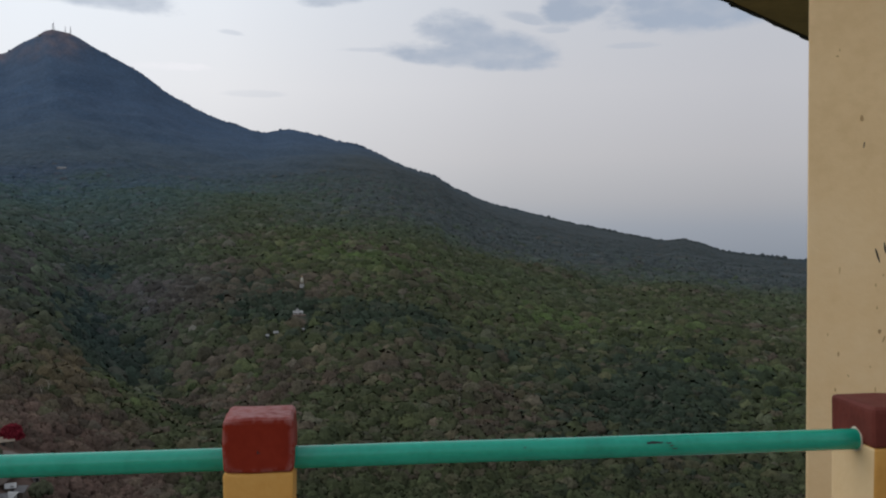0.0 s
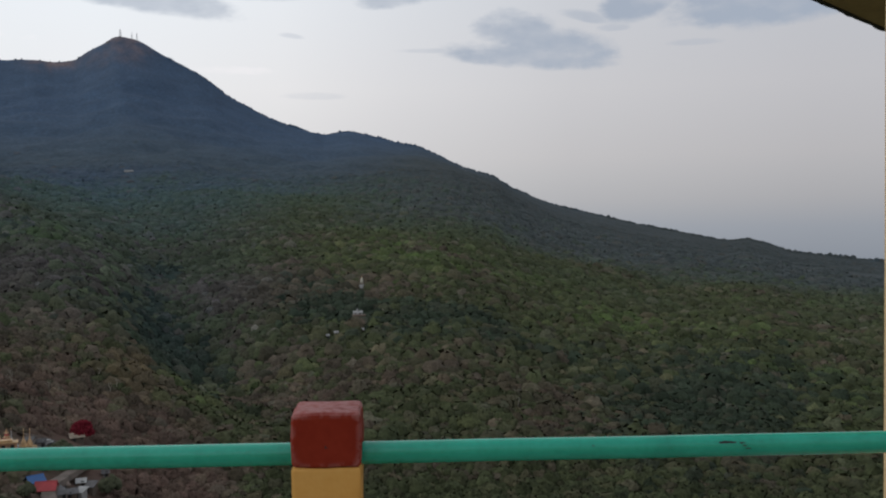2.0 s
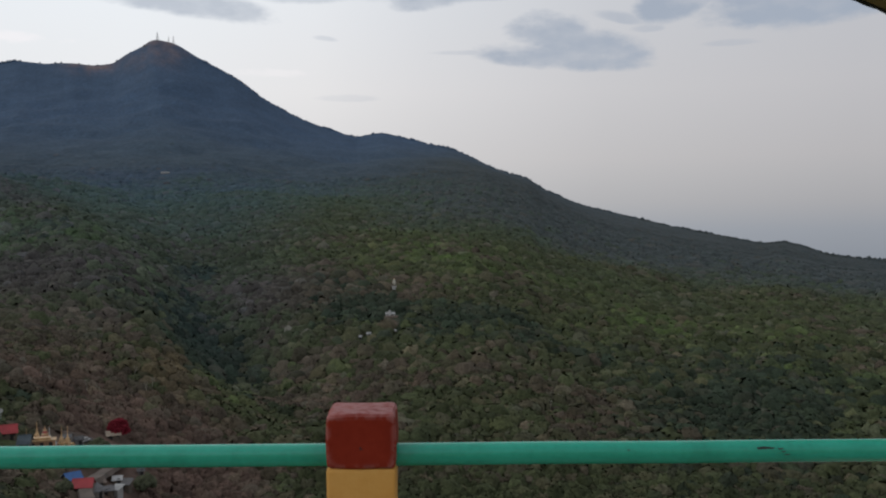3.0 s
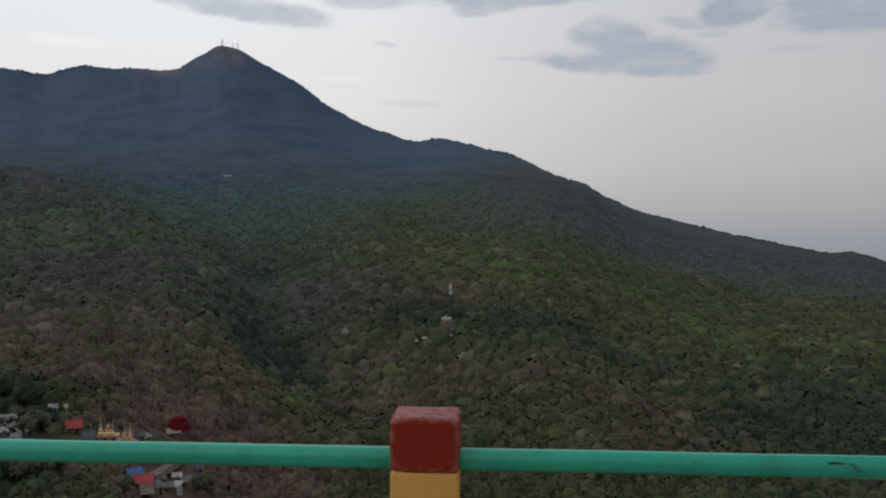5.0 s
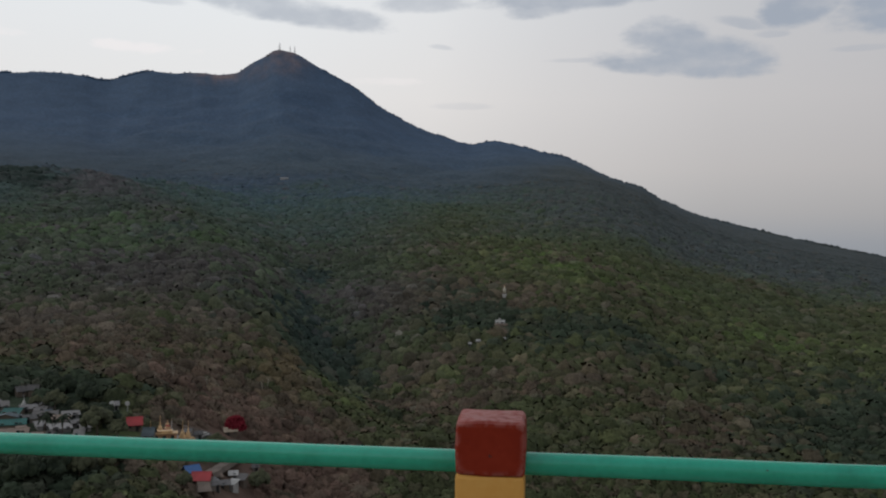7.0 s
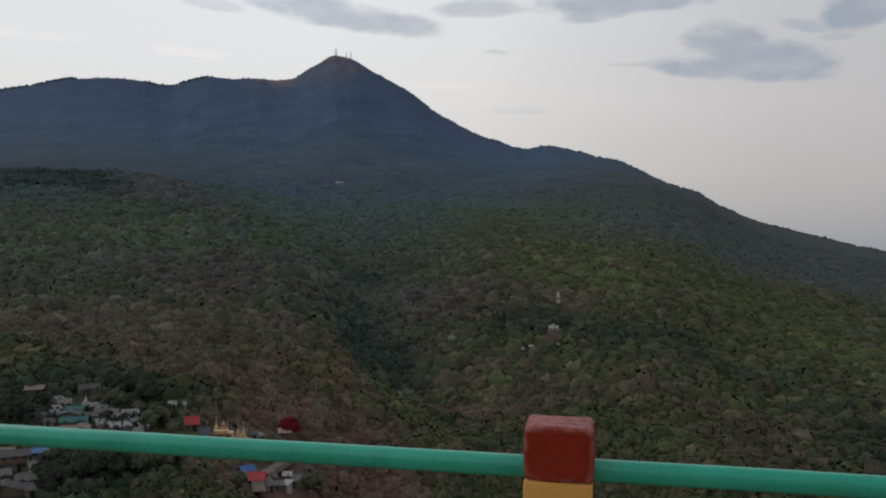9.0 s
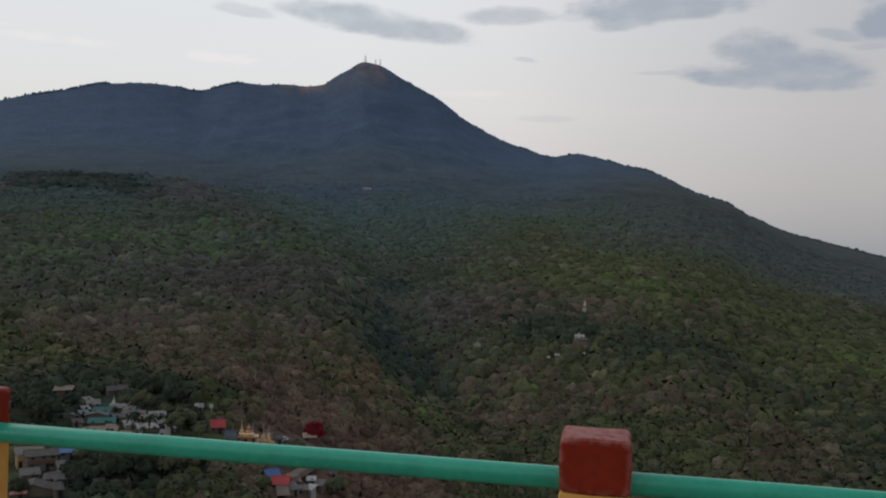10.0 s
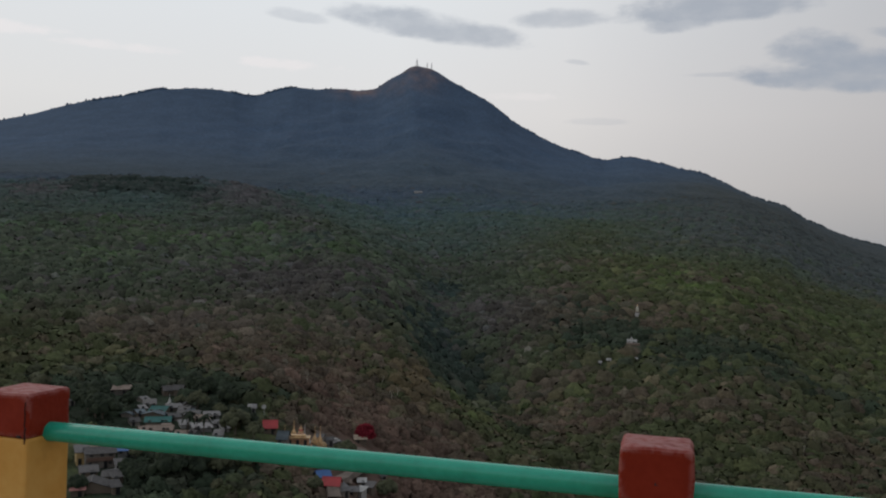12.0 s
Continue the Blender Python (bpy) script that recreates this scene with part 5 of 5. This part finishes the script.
# radio masts on the summit
def radio_mast(az, tall, wide, label):
    r = float(np.interp(az, CREST_AZ, CREST_R)) - 6
    x, y = (float(v) for v in polar(az, r))
    t = thing("radio_mast", pose(x, y, height(x, y) - 2), label, "mast", "masts on the summit")
    for sx, sy in ((-1, -1), (1, -1), (1, 1), (-1, 1)):
        part("leg", rod((sx * wide, sy * wide, -4), (sx * wide * 0.3, sy * wide * 0.3, tall * 0.85), 0.42, 6), STEEL, t)
    for k in range(1, 7):
        zz, w = tall * 0.85 * k / 7, wide * (1 - 0.7 * k / 7)
        part("brace", box(-w, -w, zz - 0.15, w, w, zz + 0.15), STEEL, t)
    part("antenna", rod((0, 0, tall * 0.8), (0, 0, tall), 0.35, 6), STEEL, t)
    return t


radio_mast(-16.68, 36, 4.4, "tall lattice radio mast on the summit")
radio_mast(-16.03, 28, 1.6, "slim radio mast on the summit")
radio_mast(-15.75, 34, 2.2, "slim lattice radio mast on the summit")
hx, hy = (float(v) for v in polar(-17.35, 3700))
hut = thing("summit_hut", pose(hx, hy, height(hx, hy), 0, 0, 15), "low concrete hut beside the summit masts", "hut")
part("wall", box(-7, 0, -4, 7, 6, 4.5, 0.1), PLASTER, hut)
part("roof", box(-7.6, -0.6, 4.5, 7.6, 6.6, 5.2, 0.1), ZINC, hut)


# single trees among the houses
def clump_mesh(name, mat, count, radius, squash, clump, seed, lobed=0.25):
    """A crown of many small leafy clumps with gaps."""
    g = np.random.default_rng(seed)
    d = g.normal(0, 1, (count, 3))
    d /= np.linalg.norm(d, axis=1)[:, None]
    d[:, 2] = np.abs(d[:, 2]) * 1.1 - 0.25
    dist = radius * np.power(g.uniform(0.2, 1, count), 0.45)[:, None] * (1 + lobed * np.sin(d[:, :1] * 5 + seed) * np.cos(d[:, 1:2] * 4))
    place = d * dist * np.array([1, 1, squash])
    size = clump * g.lognormal(0, 0.3, (count, 1)) * np.ones((1, 3))
    ob = joined(name, mat, "", "", [(LEAFY, place, size)])
    for key in ("kind", "category", "label"):
        if key in ob:
            del ob[key]
    return ob


LEAFY = [leafy_crown(6, 3, 8, 0.3, 20 + s, -0.8) for s in range(6)]


def broad_tree(name, mat, seed, tall, radius, squash, label, clumps=120, clump=0.2, lobed=0.25):
    t = thing(name, pose(0, 0, 0), label, "tree", "village trees")
    g = random.Random(seed)
    bm = rod((0, 0, -1), (g.uniform(-0.3, 0.3), g.uniform(-0.3, 0.3), tall * 0.62), 0.32, 8, 0.18)
    for k in range(5):
        a = k * 1.26 + g.uniform(-0.3, 0.3)
        rod((0, 0, tall * (0.38 + 0.05 * k)), (math.cos(a) * radius * 0.6, math.sin(a) * radius * 0.6, tall * (0.62 + 0.05 * g.random())), 0.13, 6, 0.05, bm)
    part("trunk", bm, BARK, t)
    crown = clump_mesh("crown", mat, clumps, radius, squash, radius * clump, seed, lobed)
    crown.parent = t
    crown.location = (0, 0, tall * 0.66)
    return t


def plant(model, spots):
    for i, (x, y, s, turn) in enumerate(spots):
        m = pose(x, y, height(x, y) - 0.3, 0, 0, turn)
        if i == 0:
            model.matrix_basis = m @ Matrix.Scale(s, 4)
        else:
            model.scale = (s, s, s)
            copy_thing(model, m)
    x, y, s, turn = spots[0]
    model.matrix_basis = pose(x, y, height(x, y) - 0.3, 0, 0, turn) @ Matrix.Scale(s, 4)


plant(broad_tree("tree", DARK, 3, 7.5, 4.0, 0.8, "dense dark green mango-like tree between houses"),
      [(-183, 256, 1.35, 0), (-176, 250, 1.15, 60), (-190, 262, 1.2, 130), (-172, 300, 1.0, 30), (-165, 296, 1.0, 200), (-152, 288, 0.95, 90),
       (-125, 206, 1.0, 20), (-131, 213, 0.95, 160), (-118, 205, 1.0, 250), (-124, 214, 0.9, 80), (-133, 262, 0.9, 10), (-127, 208, 0.85, 45), (-122, 200, 1.0, 140),
       (-134, 201, 0.6, 35), (-129, 196, 0.6, 75), (-149, 231, 0.5, 115), (-136, 184, 0.6, 155), (-182, 273, 0.65, 195), (-198, 280, 0.8, 235), (-140, 230, 0.5, 275), (-173, 301, 0.6, 315)])
plant(broad_tree("tree", GREEN, 8, 6.5, 3.6, 0.85, "rounded olive-green tree beside the houses"),
      [(-131.5, 254, 1.15, 0), (-124, 252, 0.75, 70), (-160, 281, 0.9, 140), (-114, 211, 1.0, 220), (-109, 218, 0.9, 15), (-105, 282, 0.8, 100), (-86, 268, 0.9, 190), (-103, 268, 0.8, 300),
       (-178, 233, 0.7, 10), (-151, 221, 0.55, 50), (-149, 276, 0.6, 90), (-139, 266, 0.55, 130), (-168, 283, 0.55, 170), (-93, 226, 0.6, 210), (-143, 218, 0.5, 250), (-108, 284, 0.45, 20)])
red = broad_tree("flame_tree", FLAME, 12, 7.2, 3.5, 1.25, "round flame tree in full dark red blossom beside the road", 800, 0.085, 0.05)
rx, ry = -109.7, 314.0
red.matrix_basis = pose(rx, ry, height(rx, ry) - 2.3) @ Matrix.Scale(1.12, 4)
CLEARINGS += [(rx, ry, 6.5), (-106.5, 308, 6), (-131.5, 253, 5), (-183, 255, 5)]


def bare_tree(seed):
    """A dead tree: a tapered trunk that forks three times."""
    t = thing("dead_tree", pose(0, 0, 0), "pale leafless dead tree among the dry woods", "tree", "dead trees")
    g = random.Random(seed)
    bm = rod((0, 0, -1), (0.1, 0, 3.2), 0.22, 7, 0.15)
    tips = [(Vector((0.1, 0, 3.2)), Vector((0, 0, 1)), 0.14)]
    for level in range(3):
        grown = []
        for at, way, thick in tips:
            for k in range(3):
                lean = (way + Vector((g.uniform(-0.8, 0.8), g.uniform(-0.8, 0.8), g.uniform(0.1, 0.5)))).normalized()
                end = at + lean * g.uniform(1.1, 1.9) * (0.85 ** level)
                rod(at, end, thick * 0.8, 5, thick * 0.45, bm)
                grown.append((end, lean, thick * 0.5))
        tips = grown
    part("trunk", bm, PALEBARK, t)
    return t


plant(bare_tree(5), [(54.7, 415.4, 0.75, 0), (-121.3, 389.6, 0.80, 37), (-121.3, 381.2, 0.85, 74), (-147.6, 348.1, 0.90, 111), (-94.3, 567.2, 0.75, 148), (174.2, 726.5, 0.80, 185), (-136.8, 356.8, 0.85, 222), (59.6, 425.9, 0.90, 259), (-11.8, 612.9, 0.75, 296), (-131.6, 397.8, 0.80, 333)])
CLEARINGS += [(53.9, 409.2, 3.2), (-119.5, 383.8, 3.2), (-119.5, 375.5, 3.2), (-145.4, 342.9, 3.2), (-92.9, 558.7, 3.2), (171.6, 715.6, 3.2), (-134.7, 351.4, 3.2), (58.7, 419.5, 3.2), (-11.6, 603.7, 3.2), (-129.6, 391.8, 3.2)]


def palm(x, y, tall, seed):
    t = thing("palm_tree", pose(x, y, height(x, y) - 0.3, 0, 0, seed * 40), "tall palm with drooping dark fronds among houses", "palm", "palms")
    bm = bmesh.new()
    for k in range(6):
        rod((0.05 * k * k * 0.3, 0, tall * k / 6), (0.05 * (k + 1) ** 2 * 0.3, 0, tall * (k + 1) / 6), 0.2 - 0.012 * k, 8, 0.19 - 0.012 * k, bm)
    part("trunk", bm, BARK, t)
    g = random.Random(seed)
    for k in range(16):
        a, lift, length = k * 2.4, g.uniform(-0.2, 0.9), g.uniform(2.6, 3.4)
        bm = bmesh.new()
        prev = None
        for i in range(8):
            s = i / 7
            p = Vector((math.cos(a) * length * s, math.sin(a) * length * s, lift * length * s - 1.7 * s * s * length * 0.55))
            side = Vector((-math.sin(a), math.cos(a), -0.25)) * (0.42 * math.sin(math.pi * min(s * 0.9 + 0.1, 1)) + 0.03)
            row = [bm.verts.new(p - side + Vector((0, 0, -0.15))), bm.verts.new(p), bm.verts.new(p + Vector((-math.sin(a), math.cos(a), 0.25)) * side.length + Vector((0, 0, -0.25)))]
            if prev and i % 2 == 1 or prev:
                for j in range(2):
                    bm.faces.new((prev[j], prev[j + 1], row[j + 1], row[j]))
            prev = row
        fr = part("frond", bm, DARK, t)
        fr.location = (0.54, 0, tall)
    return t


palm(-143.5, 246.0, 7.6, 1)
palm(-138.3, 246.5, 7.0, 2)

# a parked white van and a dish aerial
van = thing("van", pose(-111.5, 287.0, height(-111.5, 287.0) + 0.35, 0, 0, 62), "white minivan parked on the dirt road", "van")
part("body", box(-2.1, -0.85, 0.3, 2.1, 0.85, 1.1, 0.12), LIMEWHITE, van)
part("cabin", box(-1.9, -0.8, 1.1, 1.3, 0.8, 1.8, 0.18), LIMEWHITE, van)
part("windscreen", box(1.2, -0.7, 1.15, 1.34, 0.7, 1.65, 0.02), HOLE, van)
for sx in (-1.3, 1.3):
    for sy in (-0.82, 0.82):
        part("wheel", rod((sx, sy - 0.1, 0.3), (sx, sy + 0.1, 0.3), 0.32, 14), HOLE, van)
for dx, dy, turn in ((-136.8, 285.0, 22), (-141.2, 282.9, 40)):
    dish = thing("dish_aerial", pose(dx, dy, height(dx, dy) + 0.2), "white dish aerial on a pole above trees", "dish", "dish aerials")
    part("pole", rod((0, 0, -2), (0, 0, 2.3), 0.08, 8), STEEL, dish)
    bowl = part("bowl", lathe([(0.05, 0.0), (0.45, 0.06), (0.78, 0.22), (0.81, 0.26), (0.45, 0.12), (0.05, 0.06)], 18), LIMEWHITE, dish, smooth=True)
    bowl.matrix_basis = pose(0, -0.2, 2.4, 75, 0, turn)
    CLEARINGS.append((dx + 1.5, dy - 3, 4.5))
woods = {k: [] for k in range(7)}
for r1, r2, step, size, shapes in ((185, 330, 3.4, 2.3, CLOSE), (330, 470, 3.6, 2.9, NEAR), (470, 720, 4.5, 3.7, MIDDLE), (720, 1100, 5.2, 4.2, FAR), (1100, 1500, 6.4, 5.0, FARTHEST), (1500, 2300, 7.6, 5.0, DISTANT)):
    x, y, r, az = scatter(r1, r2, step)
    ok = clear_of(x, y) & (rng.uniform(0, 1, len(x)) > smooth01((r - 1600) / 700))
    if r1 >= 1100:  # no far crowns on land seen edge-on or from behind by the camera
        rise = (ground(*polar(az, r + 8)) - ground(*polar(az, r - 8))) / 16
        ok &= rise > (ground(x, y) - CENTRE[2]) / r + 0.08
    x, y, r, az = x[ok], y[ok], r[ok], az[ok]
    kind = sort_woods(x, y, r, az)
    s = size * np.clip(rng.lognormal(0, 0.33, len(x)), 0.62, 1.8) * np.where(kind == 3, 1.0 + 0.25 * (r > 1250), 1.0)
    tall = rng.uniform(0.6, 1.25, len(x)) * (0.7 if r1 >= 1100 else 0.85 if r1 >= 720 else 1.0)
    tall = tall * (1 - 0.85 * smooth01((r - 1400) / 800))
    z = ground(x, y)
    for k in range(6):
        m = kind == k
        made = {id(CLOSE): TWIGS_NEAR, id(NEAR): TWIGS_NEAR, id(MIDDLE): TWIGS_MIDDLE}.get(id(shapes), shapes) if k == 2 else shapes
        base = rng.uniform(-0.38, 0.1, len(x)) * s * tall
        woods[k].append((made, np.stack([x, y, z + base], -1)[m], np.stack([s, s, s * tall], -1)[m]))
# rows of trees along the left ridge, thick before the notch and thin elsewhere
az = rng.uniform(-43, -17.8, 1500)
x, y = polar(az, np.interp(az, CREST_AZ, CREST_R) + rng.uniform(-14, 3, 1500))
thick = smooth01((az + 36.8) / 1.5) * smooth01((-31.6 - az) / 1.0) * 0.8 + 1.2 * smooth01((az + 28.4) / 0.5) * smooth01((-24.3 - az) / 0.6) + 0.12
ok = rng.uniform(0, 1, 1500) < thick * (0.45 + 0.5 * (rough_field(x, y, 120) > 0))
x, y = x[ok], y[ok]
s = np.clip(3.4 * rng.lognormal(0, 0.3, len(x)), 2.0, 5.5)
tall = rng.uniform(0.8, 1.8, len(x))
woods[6].append((FARTHEST, np.stack([x, y, ground(x, y) + 0.15 * s], -1), np.stack([s, s, tall * s], -1)))
az = rng.uniform(-14, 30, 2200)
x, y = polar(az, np.interp(az, CREST_AZ, CREST_R) + rng.uniform(-30, 2, 2200))
ok = rng.uniform(0, 1, 2200) < 0.4 + 0.6 * (rough_field(x, y, 90) > 0.1)
x, y = x[ok], y[ok]
s = np.clip(3.6 * rng.lognormal(0, 0.35, len(x)), 1.8, 6.0)
tall = rng.uniform(0.7, 1.4, len(x)) * (0.6 + 0.4 * (rough_field(x, y, 130) > 0))
woods[5].append((FARTHEST, np.stack([x, y, ground(x, y) - 0.1 * s], -1), np.stack([s, s, tall * s], -1)))
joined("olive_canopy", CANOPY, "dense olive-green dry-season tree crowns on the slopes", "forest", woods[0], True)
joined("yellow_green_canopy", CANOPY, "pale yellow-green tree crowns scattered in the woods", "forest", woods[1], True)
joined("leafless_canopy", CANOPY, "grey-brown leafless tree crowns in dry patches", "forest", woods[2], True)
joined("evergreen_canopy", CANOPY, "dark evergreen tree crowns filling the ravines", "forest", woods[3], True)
joined("upland_canopy", CANOPY, "upland tree crowns, tinted grey-green for distance haze", "forest", woods[4], True)
joined("mountain_canopy", CANOPY, "woods on the mountain foot, tinted blue-green for distance haze", "forest", woods[5], True)
joined("mountain_scrub", CANOPY, "ridge trees on the distant mountain, tinted blue-grey for haze", "forest", woods[6])
